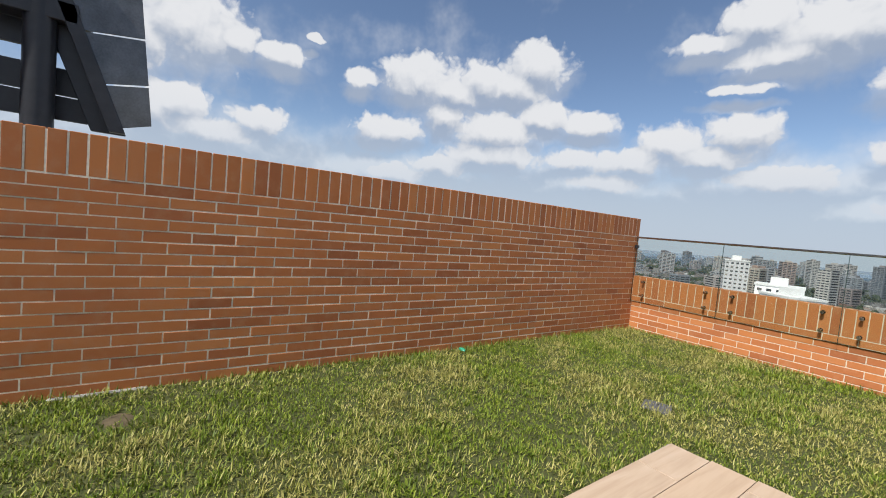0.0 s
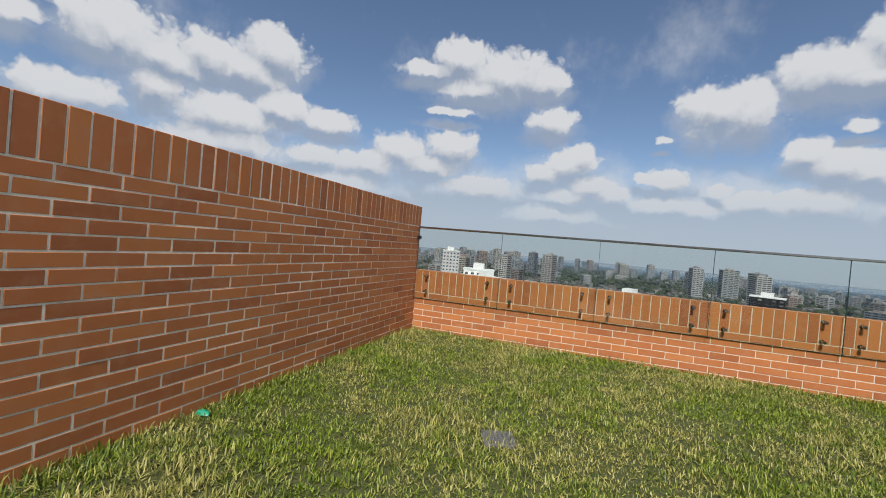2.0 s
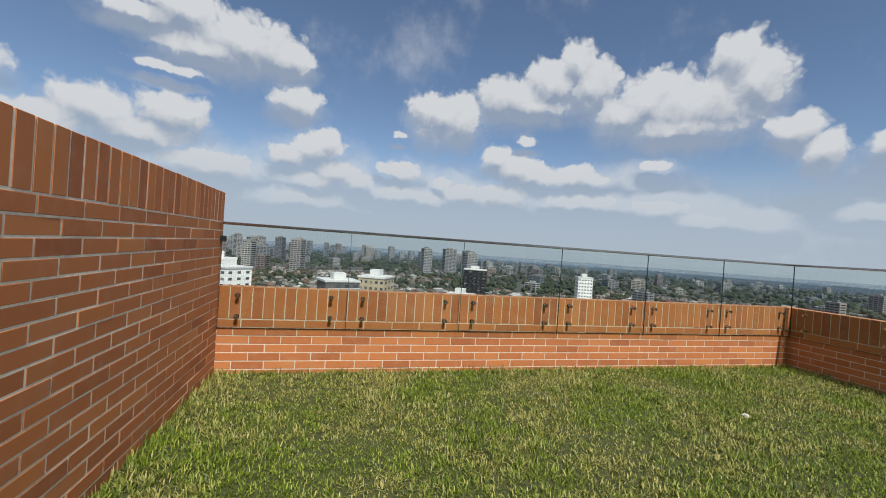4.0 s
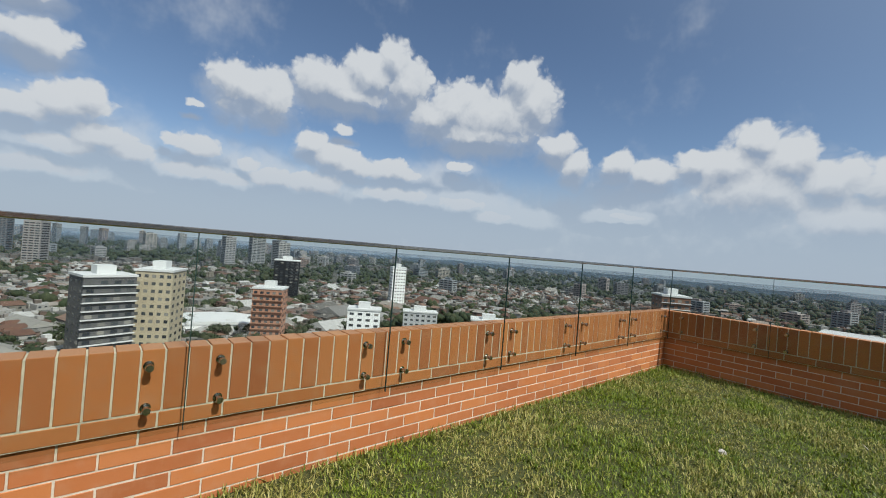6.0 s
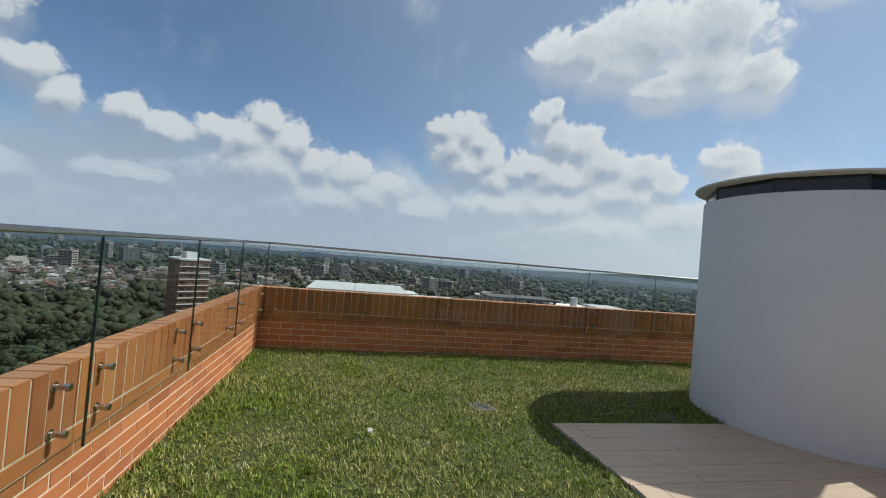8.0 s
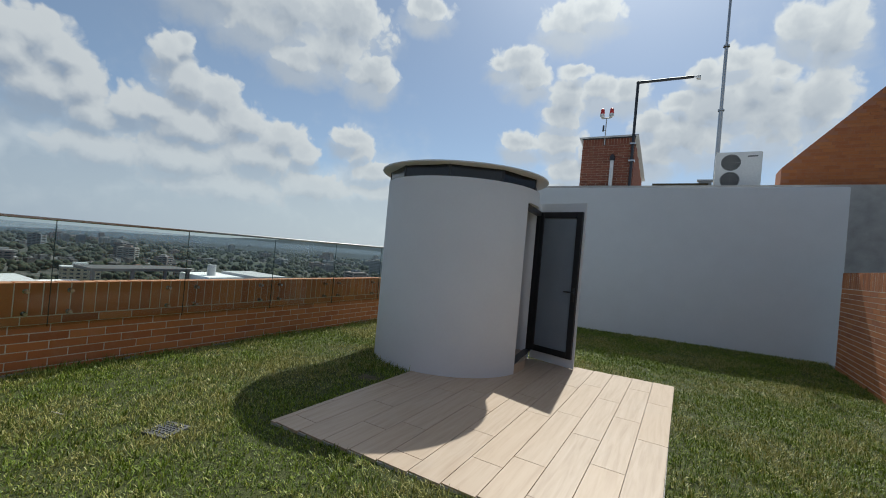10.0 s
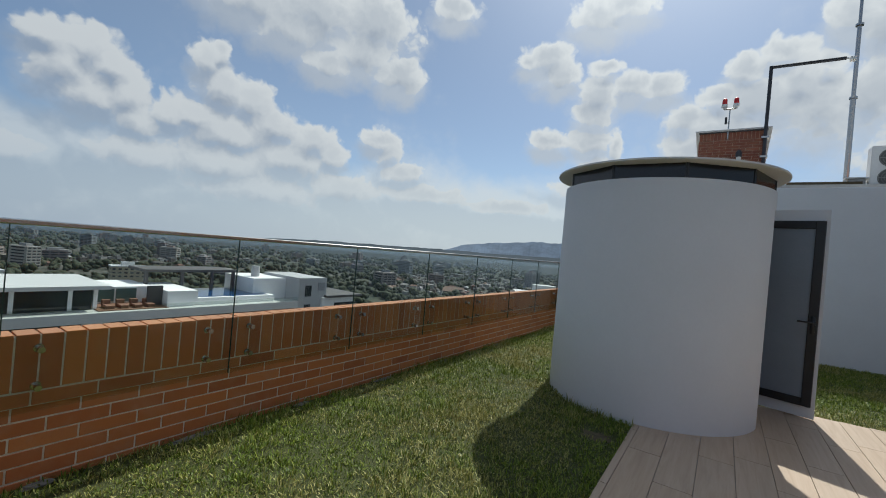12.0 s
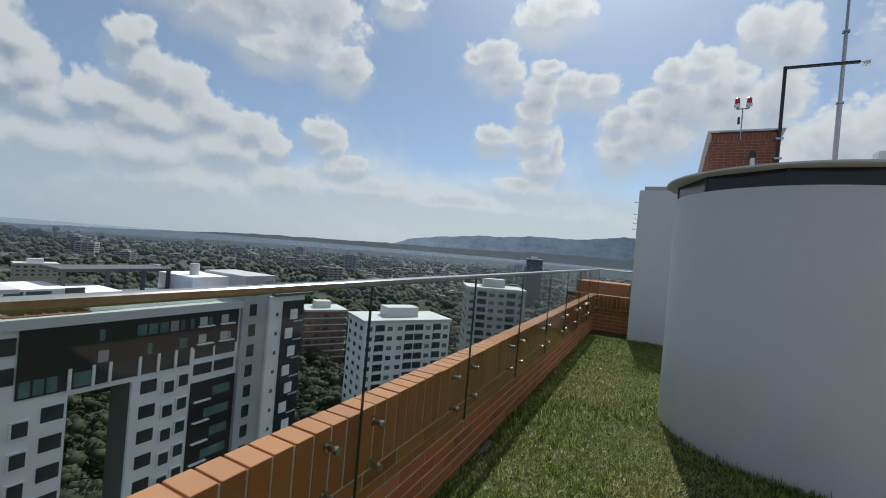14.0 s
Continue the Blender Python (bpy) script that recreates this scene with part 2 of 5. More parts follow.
def relief(h, bsdf, height, strength=0.3, distance=0.005):
    b = h.n("ShaderNodeBump")
    b.inputs["Strength"].default_value, b.inputs["Distance"].default_value = strength, distance
    h.put(b.inputs["Height"], height)
    h.put(bsdf.inputs["Normal"], b.outputs[0])


def plain(name, colour, rough=0.6, metal=0.0, scale=6.0, vary=0.12, bump=0.15):
    """A surface of one paint or metal with soft stains and a fine grain."""
    mat, h, bsdf = material(name, rough, metal)
    co = h.n("ShaderNodeTexCoord").outputs["Object"]
    a, b = h.noise(co, scale, 4), h.noise(co, scale * 14, 3)
    f = h.m("ADD", h.m("MULTIPLY", a, 0.7), h.m("MULTIPLY", b, 0.3))
    dark = tuple(c * (1 - vary) for c in colour)
    light = tuple(min(1, c * (1 + vary)) for c in colour)
    h.put(bsdf.inputs["Base Color"], h.ramp(f, (0.35, dark), (0.65, light)))
    h.put(bsdf.inputs["Roughness"], h.m("ADD", rough - 0.06, h.m("MULTIPLY", a, 0.12)))
    if bump:
        relief(h, bsdf, b, bump, 0.003)
    return mat


def brick_material(name, tones, islands=False):
    mat, h, bsdf = material(name, 0.82)
    geo = h.n("ShaderNodeNewGeometry")
    rnd = geo.outputs["Random Per Island"] if islands else h.n("ShaderNodeObjectInfo").outputs["Random"]
    co = geo.outputs["Position"]
    body = h.ramp(rnd, *[(i / (len(tones) - 1), c) for i, c in enumerate(tones)])
    cloudy, grain = h.noise(co, 9.0, 5, 0.6), h.noise(co, 160.0, 4, 0.7)
    body = h.mix(h.m("MULTIPLY", h.smooth(cloudy, 0.45, 0.75), 0.4), body, (0.45, 0.22, 0.115))
    body = h.mix(h.m("MULTIPLY", h.smooth(grain, 0.55, 0.8), 0.5), body, (0.24, 0.08, 0.04))
    body = h.mix(h.m("MULTIPLY", h.smooth(h.noise(co, 2.3, 4), 0.58, 0.8), 0.16), body, (0.5, 0.34, 0.22))
    flat = h.n("ShaderNodeSeparateXYZ")                     # level faces mixed paler: weathered tops, plus sun glare put into the colour
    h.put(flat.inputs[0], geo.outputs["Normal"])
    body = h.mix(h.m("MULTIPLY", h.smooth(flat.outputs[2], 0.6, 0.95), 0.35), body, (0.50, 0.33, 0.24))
    h.put(bsdf.inputs["Base Color"], body)
    relief(h, bsdf, h.m("ADD", grain, h.m("MULTIPLY", cloudy, 1.5)), 0.35, 0.004)
    return mat


TONES = ((0.31, 0.097, 0.034), (0.46, 0.160, 0.048), (0.41, 0.135, 0.044), (0.50, 0.180, 0.054), (0.36, 0.115, 0.040), (0.52, 0.197, 0.064))
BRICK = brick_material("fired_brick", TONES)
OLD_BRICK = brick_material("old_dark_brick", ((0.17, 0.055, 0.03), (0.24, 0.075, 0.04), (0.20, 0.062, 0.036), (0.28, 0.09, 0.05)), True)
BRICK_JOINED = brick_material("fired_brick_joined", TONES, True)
MORTAR = plain("mortar", (0.60, 0.53, 0.43), 0.9, 0, 25, 0.18, 0.4)
MORTAR_PALE = plain("pale_mortar", (0.76, 0.70, 0.60), 0.9, 0, 25, 0.15, 0.3)
STUCCO = plain("white_stucco", (0.66, 0.68, 0.71), 0.85, 0, 2.2, 0.025, 0.12)
STEEL = plain("brushed_steel", (0.48, 0.46, 0.43), 0.22, 1.0, 30, 0.08, 0.03)
BLACK = plain("black_aluminium", (0.014, 0.015, 0.018), 0.35, 0.0, 12, 0.2, 0.05)
DARK_STEEL = plain("dark_painted_steel", (0.022, 0.024, 0.03), 0.38, 0.0, 10, 0.25, 0.1)
ROOF_WHITE = plain("white_roof_sheet", (0.62, 0.63, 0.64), 0.5, 0.0, 5, 0.05, 0.05)
CONCRETE = plain("grey_concrete", (0.36, 0.35, 0.33), 0.88, 0, 4, 0.16, 0.3)
PVC = plain("white_plastic", (0.72, 0.72, 0.70), 0.45, 0, 20, 0.05, 0.03)
RED = plain("red_plastic", (0.55, 0.025, 0.02), 0.25, 0, 20, 0.08, 0)
SOIL = plain("dry_soil", (0.085, 0.066, 0.036), 0.95, 0, 14, 0.4, 0.6)
CLAY = plain("terracotta_render", (0.40, 0.17, 0.095), 0.9, 0, 5, 0.12, 0.3)
PALE_STONE = plain("pale_stone", (0.5, 0.48, 0.43), 0.9, 0, 30, 0.2, 0.5)
GREEN_PLASTIC = plain("green_plastic", (0.02, 0.28, 0.16), 0.4, 0, 20, 0.1, 0)


def glass_material(name, tint, rough=0.0):
    mat, h, bsdf = material(name, rough)
    h.t.nodes.remove(bsdf)
    clear, gloss, mixer, fres = h.n("ShaderNodeBsdfTransparent"), h.n("ShaderNodeBsdfGlossy"), h.n("ShaderNodeMixShader"), h.n("ShaderNodeLayerWeight")
    clear.inputs[0].default_value = (*tint, 1)
    gloss.inputs["Roughness"].default_value = rough
    h.put(mixer.inputs[0], h.m("ADD", 0.02, h.m("MULTIPLY", h.m("POWER", fres.outputs["Facing"], 5.0), 0.6)))
    h.put(mixer.inputs[1], clear.outputs[0])
    h.put(mixer.inputs[2], gloss.outputs[0])
    out = [n for n in h.t.nodes if n.type == "OUTPUT_MATERIAL"][0]
    h.put(out.inputs[0], mixer.outputs[0])
    return mat


GLASS = glass_material("clear_glass", (0.918, 0.942, 0.918), 0.004)
GLASS_EDGE = plain("green_glass_edge", (0.02, 0.05, 0.045), 0.15, 0, 10, 0.1, 0)
FROSTED = plain("frosted_glass", (0.20, 0.235, 0.28), 0.3, 0, 3, 0.05, 0)
CLERESTORY = plain("near_black_glass", (0.006, 0.008, 0.014), 0.22, 0, 0.5, 0.3, 0)
DARK_GLASS = plain("dark_window_glass", (0.03, 0.04, 0.05), 0.08, 0.0, 0.3, 0.4, 0)


def deck_material():
    mat, h, bsdf = material("wood_look_tile", 0.45)
    geo = h.n("ShaderNodeNewGeometry")
    scale = h.n("ShaderNodeVectorMath")
    scale.operation = "MULTIPLY"
    h.put(scale.inputs[0], geo.outputs["Position"])
    scale.inputs[1].default_value = (22, 1.6, 1)
    rnd = h.n("ShaderNodeObjectInfo").outputs["Random"]
    shift = h.n("ShaderNodeVectorMath")
    shift.operation = "ADD"
    comb = h.n("ShaderNodeCombineXYZ")
    h.put(comb.inputs[0], h.m("MULTIPLY", rnd, 40.0))
    h.put(comb.inputs[1], h.m("MULTIPLY", rnd, 17.0))
    h.put(shift.inputs[0], scale.outputs[0])
    h.put(shift.inputs[1], comb.outputs[0])
    grain = h.noise(shift.outputs[0], 1.0, 5, 0.6, 0.6)
    base = h.ramp(grain, (0.3, (0.37, 0.27, 0.19)), (0.52, (0.44, 0.335, 0.245)), (0.75, (0.49, 0.385, 0.295)))
    base = h.mix(h.m("MULTIPLY", rnd, 0.28), base, (0.48, 0.34, 0.22))
    base = h.mix(h.m("MULTIPLY", h.smooth(h.noise(geo.outputs["Position"], 1.7, 4), 0.52, 0.75), 0.18), base, (0.45, 0.40, 0.34))
    h.put(bsdf.inputs["Base Color"], base)
    relief(h, bsdf, grain, 0.08, 0.002)
    return mat


TILE = deck_material()


def grass_material():
    mat, h, bsdf = material("lawn_blade", 0.5)
    geo = h.n("ShaderNodeNewGeometry")
    co, rnd = geo.outputs["Position"], geo.outputs["Random Per Island"]
    green = h.ramp(rnd, (0.0, (0.055, 0.095, 0.006)), (0.45, (0.135, 0.195, 0.014)), (0.8, (0.20, 0.26, 0.024)), (1.0, (0.30, 0.33, 0.05)))
    dry = h.ramp(rnd, (0.0, (0.17, 0.165, 0.035)), (0.5, (0.31, 0.285, 0.08)), (1.0, (0.47, 0.41, 0.17)))
    patch = h.m("ADD", h.noise(co, 0.9, 5, 0.68), h.m("MULTIPLY", h.m("SUBTRACT", rnd, 0.5), 0.18))
    base = h.mix(h.m("MULTIPLY", h.smooth(patch, 0.44, 0.63), 0.85), green, dry)
    h.put(bsdf.inputs["Base Color"], base)
    bsdf.inputs["Specular IOR Level"].default_value = 0.3
    thin = h.n("ShaderNodeBsdfTranslucent")
    h.put(thin.inputs[0], base)
    mixer = h.n("ShaderNodeMixShader")
    mixer.inputs[0].default_value = 0.1
    h.put(mixer.inputs[1], bsdf.outputs[0])
    h.put(mixer.inputs[2], thin.outputs[0])
    out = [n for n in h.t.nodes if n.type == "OUTPUT_MATERIAL"][0]
    h.put(out.inputs[0], mixer.outputs[0])
    return mat


BLADE = grass_material()


def lawn_soil():
    mat, h, bsdf = material("lawn_soil", 0.95)
    co = h.n("ShaderNodeNewGeometry").outputs["Position"]
    base = h.ramp(h.noise(co, 60, 4), (0.35, (0.03, 0.04, 0.008)), (0.55, (0.06, 0.07, 0.016)), (0.75, (0.11, 0.10, 0.035)))
    h.put(bsdf.inputs["Base Color"], base)
    relief(h, bsdf, h.noise(co, 90, 3), 0.6, 0.02)
    return mat


LAWN_SOIL = lawn_soil()

# ---- mesh helpers ----


class MB:
    """Collects boxes and polygons, several materials, into one mesh."""

    def __init__(self):
        self.v, self.f, self.mi = [], [], []

    def box(self, lo, hi, mi=0, m=None):
        k = len(self.v)
        for z in (lo[2], hi[2]):
            for x, y in ((lo[0], lo[1]), (hi[0], lo[1]), (hi[0], hi[1]), (lo[0], hi[1])):
                p = Vector((x, y, z))
                self.v.append(tuple(m @ p) if m else (x, y, z))
        for q in ((3, 2, 1, 0), (4, 5, 6, 7), (0, 1, 5, 4), (1, 2, 6, 5), (2, 3, 7, 6), (3, 0, 4, 7)):
            self.f.append(tuple(k + i for i in q))
            self.mi.append(mi)
        return self

    def prism(self, pts, lo, hi, axis=2, mi=0):
        """A polygon in the other two axes, drawn out along axis from lo to hi."""
        k, n = len(self.v), len(pts)
        for s in (lo, hi):
            for a, b in pts:
                self.v.append({2: (a, b, s), 1: (a, s, b), 0: (s, a, b)}[axis])
        self.f += [tuple(k + i for i in reversed(range(n))), tuple(k + n + i for i in range(n))]
        self.f += [(k + i, k + (i + 1) % n, k + n + (i + 1) % n, k + n + i) for i in range(n)]
        self.mi += [mi] * (n + 2)
        return self

    def tube(self, a, b, r, r2=None, n=12, mi=0):
        a, b = Vector(a), Vector(b)
        q = (b - a).to_track_quat("Z", "Y")
        k = len(self.v)
        for p, rr in ((a, r), (b, r if r2 is None else r2)):
            for i in range(n):
                t = 2 * math.pi * i / n
                self.v.append(tuple(p + q @ Vector((math.cos(t) * rr, math.sin(t) * rr, 0))))
        self.f += [tuple(k + i for i in reversed(range(n))), tuple(k + n + i for i in range(n))]
        self.f += [(k + i, k + (i + 1) % n, k + n + (i + 1) % n, k + n + i) for i in range(n)]
        self.mi += [mi] * (n + 2)
        return self

    def mesh(self, name, mats, smooth=False):
        me = bpy.data.meshes.new(name)
        me.from_pydata(self.v, [], self.f)
        for mat in (mats if isinstance(mats, (list, tuple)) else [mats]):
            me.materials.append(mat)
        me.polygons.foreach_set("material_index", self.mi)
        bm = bmesh.new()
        bm.from_mesh(me)
        bmesh.ops.recalc_face_normals(bm, faces=bm.faces)
        bm.to_mesh(me)
        bm.free()
        if smooth:
            me.polygons.foreach_set("use_smooth", [True] * len(me.polygons))
        return me


def bevel(me, width, segments=2):
    bm = bmesh.new()
    bm.from_mesh(me)
    bmesh.ops.remove_doubles(bm, verts=bm.verts, dist=1e-5)
    bmesh.ops.bevel(bm, geom=[e for e in bm.edges if e.calc_face_angle(0) > 0.5], offset=width, segments=segments, affect="EDGES", clamp_overlap=True)
    bm.to_mesh(me)
    bm.free()
    return me


def part(name, me, parent, label="", m=None):
    ob = new(name, me)
    ob.parent = parent
    if m is not None:
        ob.matrix_basis = m
    return tagged(ob, label) if label else ob


def thing(name, label, category, m=None, me=None, group="", kind=""):
    ob = new(name, me)
    if m is not None:
        ob.matrix_basis = m
    return tagged(ob, label, category, group, kind)

# ---- the roof terrace ----
W, LEN = 7.64, 11.8                   # the terrace: x 0..W, y 0..-LEN
COURSE, PITCH, SOLDIER, JOINT = 0.0855, 0.305, 0.104, 0.0095
TOP, LIP = 0.885, 0.47                # parapet top, and the overhanging band
CAP_A, SOLDIER_A = 1.81, 1.515
rng = random.Random(4)
brick_meshes = {}


def brick_mesh(length, height, depth):
    key = (round(length, 3), round(height, 3), round(depth, 3))
    if key not in brick_meshes:
        me = MB().box((0, 0, 0), (length, depth, height)).mesh("brick", BRICK)
        brick_meshes[key] = bevel(me, 0.0025, 1)
    return brick_meshes[key]


def lay_course(wall, m, length, z, height, depth, offset, keep, rest, y=0.0):
    """One running course in the wall's own frame; keep(x) tells which bricks are parts."""
    x = -offset
    while x < length - 0.01:
        a, b = max(x, 0.0), min(x + PITCH - JOINT, length)
        if b - a > 0.03:
            dy = y + rng.uniform(-0.0015, 0.0015)
            if keep(a):
                part("brick", brick_mesh(b - a, height - JOINT, depth), wall, m=m @ Matrix.Translation((a, dy, z + JOINT / 2)))
            else:
                rest.box((a, dy, z + JOINT / 2), (b, dy + depth, z + height - JOINT / 2), 0, m)
        x += PITCH


def lay_soldiers(wall, m, length, z0, z1, depth, y):
    n = round(length / SOLDIER)
    step = length / n
    me = brick_mesh(step - JOINT, z1 - z0 - JOINT, depth)
    for i in range(n):
        part("soldier_brick", me, wall, m=m @ Matrix.Translation((i * step + JOINT / 2, y + rng.uniform(-0.002, 0.002), z0 + JOINT / 2 + rng.uniform(-0.001, 0.002))))


def parapet(name, label, m, length, thick=0.125):
    """Low wall: plain courses, an overhanging stretcher band and a cap of soldiers. The front looks along -y of its frame."""
    core = MB().box((0, 0.0035, -0.25), (length, thick - 0.006, LIP)).box((0, -0.0165, LIP), (length, thick - 0.006, TOP - 0.013))
    for v in range(len(core.v)):
        core.v[v] = tuple(m @ Vector(core.v[v]))
    wall = thing(name, label, "wall", me=core.mesh(name, MORTAR), kind="structure")
    rest = MB()
    z0 = LIP - 6 * COURSE
    for c in range(6):
        lay_course(wall, m, length, z0 + c * COURSE, COURSE, 0.1, PITCH / 2 * (c % 2), lambda x: True, rest)
    lay_course(wall, m, length, LIP, COURSE, 0.1, 0.08, lambda x: True, rest, -0.02)
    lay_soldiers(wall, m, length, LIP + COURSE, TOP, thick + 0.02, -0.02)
    return wall


north = pose(0, 0, 0)
east = pose(W, 0, 0, 0, 0, -90)
far_end = pose(W, -LEN, 0, 0, 0, 180)
wall_north = parapet("wall_north", "low red brick parapet with a soldier-course cap, sunlit", north, W)
wall_east = parapet("wall_east", "low red brick parapet with a soldier-course cap, in shade", east, LEN)
parapet("wall_south_end", "short low red brick parapet closing the terrace", far_end, 1.2)
corner = MB().box((W - 0.02, -0.0, -0.25), (W + 0.125, 0.125, TOP - 0.003))
thing("wall_corner", "brick corner of the low parapet walls", "wall", me=bevel(corner.mesh("wall_corner", BRICK_JOINED), 0.004, 1), kind="structure")

# the tall brick wall: faces +x, runs from the far end (local x = 0 at y = -LEN) to the parapet
LONG = 11.4
west = pose(-0.022 * LONG, -LONG, 0, 0, 0, 90 - math.degrees(math.atan(0.022)))
core = MB().box((0, 0.002, -0.25), (LONG, 0.284, CAP_A - 0.013), 0, west)
wall_west = thing("wall_west", "tall red brick garden wall with pale mortar and a soldier-course cap", "wall", me=core.mesh("wall_west", MORTAR_PALE), kind="structure")
rest = MB()
for c in range(18):
    lay_course(wall_west, west, LONG, SOLDIER_A - (c + 1) * 0.0843, 0.0843, 0.1, PITCH / 2 * (c % 2), lambda x: 5.0 < x < 9.9, rest)
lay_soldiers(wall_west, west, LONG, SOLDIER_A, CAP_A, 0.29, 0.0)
joined = part("brickwork", rest.mesh("brickwork", BRICK_JOINED), wall_west)
tagged(joined, kind="stuff")

# ---- lawn ----
DECK = ((2.265, -3.48), (5.075, -3.26), (5.10, -7.1), (2.29, -7.34))
CX, CY, CR = 5.16, -6.36, 1.10


def south_y(x):
    return -11.0 - (6.82 - x) * 0.132


ground_mb = MB().box((-0.3, -13.0, -0.3), (W + 0.28, 0.28, 0.0))
lawn = thing("lawn_bed", "soil bed of the roof lawn under the grass", "soil", me=ground_mb.mesh("lawn_bed", LAWN_SOIL), kind="structure")


def in_deck(x, y):
    t = (x - 2.265) / 2.81
    return (2.27 < x) & (x < 5.075) & (y < -3.475 + 0.22 * t) & (y > -7.34 + 0.24 * t)


BARE = ((1.88, -2.86, 0.13), (5.51, -2.69, 0.15), (5.3, -4.75, 0.22), (0.35, -6.6, 0.16))


def grass(count):
    r = np.random.default_rng(11)
    tufts = count // 6                                       # blades stand in tufts that lean outwards
    tx, ty, size = r.uniform(-0.24, W, tufts), r.uniform(-11.9, 0.0, tufts), r.uniform(0.55, 1.25, tufts)
    own = r.integers(0, tufts, count)
    out = r.uniform(0, 2 * np.pi, count)
    far = np.abs(r.normal(0, 0.034, count))
    x, y = tx[own] + np.cos(out) * far, ty[own] + np.sin(out) * far
    ok = ~in_deck(x, y) & ((x - CX) ** 2 + (y - CY) ** 2 > CR ** 2) & (y > -11.0 - (6.82 - x) * 0.132) & (x > 0.022 * y)
    for bx, by, br in BARE:
        d = np.hypot(x - bx, y - by) / br
        ok &= d > r.uniform(0.3, 1.15, count)
    ok &= (x < W - 0.005) & (y < -0.005)
    x, y, out, size = x[ok], y[ok], out[ok], size[own][ok]
    n = len(x)
    ragged = np.exp(-np.minimum.reduce([x - 0.022 * y, W - x, -y]) / 0.10) + np.exp(-np.maximum(np.hypot(x - CX, y - CY) - CR, 0) / 0.07)
    length = r.uniform(0.020, 0.052, n) * size * (1 + 0.4 * np.sin(x * 3.1 + np.sin(y * 2.3)) * np.sin(y * 2.7)) * (1 + 0.9 * ragged)
    width = r.uniform(0.0016, 0.0040, n)
    a, lean = out + r.normal(0, 0.9, n), r.uniform(0.15, 1.35, n)
    dx, dy = np.cos(a) * np.sin(lean) * length, np.sin(a) * np.sin(lean) * length
    dz = np.cos(lean) * length
    sx, sy = -np.sin(a) * width, np.cos(a) * width
    z0 = r.uniform(-0.004, 0.012, n)
    v = np.empty((n, 5, 3))
    v[:, 0] = np.c_[x - sx, y - sy, z0]
    v[:, 1] = np.c_[x + sx, y + sy, z0]
    v[:, 2] = np.c_[x + sx * 0.9 + dx * 0.5, y + sy * 0.9 + dy * 0.5, z0 + dz * 0.62]
    v[:, 3] = np.c_[x - sx * 0.9 + dx * 0.5, y - sy * 0.9 + dy * 0.5, z0 + dz * 0.62]
    v[:, 4] = np.c_[x + dx, y + dy, z0 + dz * 0.95]
    base = (np.arange(n) * 5)[:, None]
    loops = np.concatenate([base + np.array([[0, 1, 2, 3]]), base + np.array([[3, 2, 4]])], 1).ravel()
    me = bpy.data.meshes.new("lawn_grass")
    me.vertices.add(n * 5)
    me.vertices.foreach_set("co", v.ravel())
    me.loops.add(n * 7)
    me.loops.foreach_set("vertex_index", loops.astype(np.int32))
    me.polygons.add(n * 2)
    starts = np.empty((n, 2), np.int32)
    starts[:, 0], starts[:, 1] = np.arange(n) * 7, np.arange(n) * 7 + 4
    me.polygons.foreach_set("loop_start", starts.ravel())
    me.materials.append(BLADE)
    me.update(calc_edges=True)
    return me


thing("lawn_grass", "short mown lawn, green with dry yellow patches", "grass", me=grass(560000), kind="stuff")

# ---- deck of plank tiles ----
slab = MB().prism(DECK, -0.1, 0.018)
deck = thing("tiled_deck", "small terrace of pale wood-look plank tiles", "deck", me=slab.mesh("tiled_deck", CONCRETE), kind="structure")


def deck_span(x):
    t = (x - 2.265) / 2.81
    return -7.34 + 0.24 * t, -3.48 + 0.22 * t


PLANK = 0.25
x, row = 2.278, 0
while x < 5.05:
    x1 = min(x + PLANK - 0.004, 5.08)
    y_lo, y_hi = deck_span((x + x1) / 2)
    y = y_hi - (0.45, 0.9, 0.2, 0.65)[row % 4]
    upper = y_hi
    while upper > y_lo + 0.01:
        lower = max(y, y_lo)
        if upper - lower > 0.05:
            me = bevel(MB().box((x, lower + 0.002, 0.005), (x1, upper - 0.002, 0.03)).mesh("plank_tile", TILE), 0.0015, 1)
            part("plank_tile", me, deck)
        upper, y = lower, lower - 1.2
    x += PLANK
    row += 1

# ---- white wall across the end ----
wall_mb = MB().prism([(-0.4, south_y(-0.4)), (-0.4, south_y(-0.4) - 2.2), (6.82, -13.2), (6.82, -11.0)], -0.3, 3.34)
for k in (4, 5):                       # the coping rises slightly towards the brick wall
    wall_mb.v[k] = (*wall_mb.v[k][:2], 3.52)
wall_south = thing("wall_south", "tall plain white stucco wall, in shade", "wall", me=bevel(wall_mb.mesh("wall_south", STUCCO), 0.012, 2), kind="structure")

# ---- round stair house ----
house = thing("stair_house", "round white stucco stair house with its curved door open", "stair house", m=pose(CX, CY, 0))
A0, A1 = radians(169), radians(222)    # door opening, from jamb to hinge


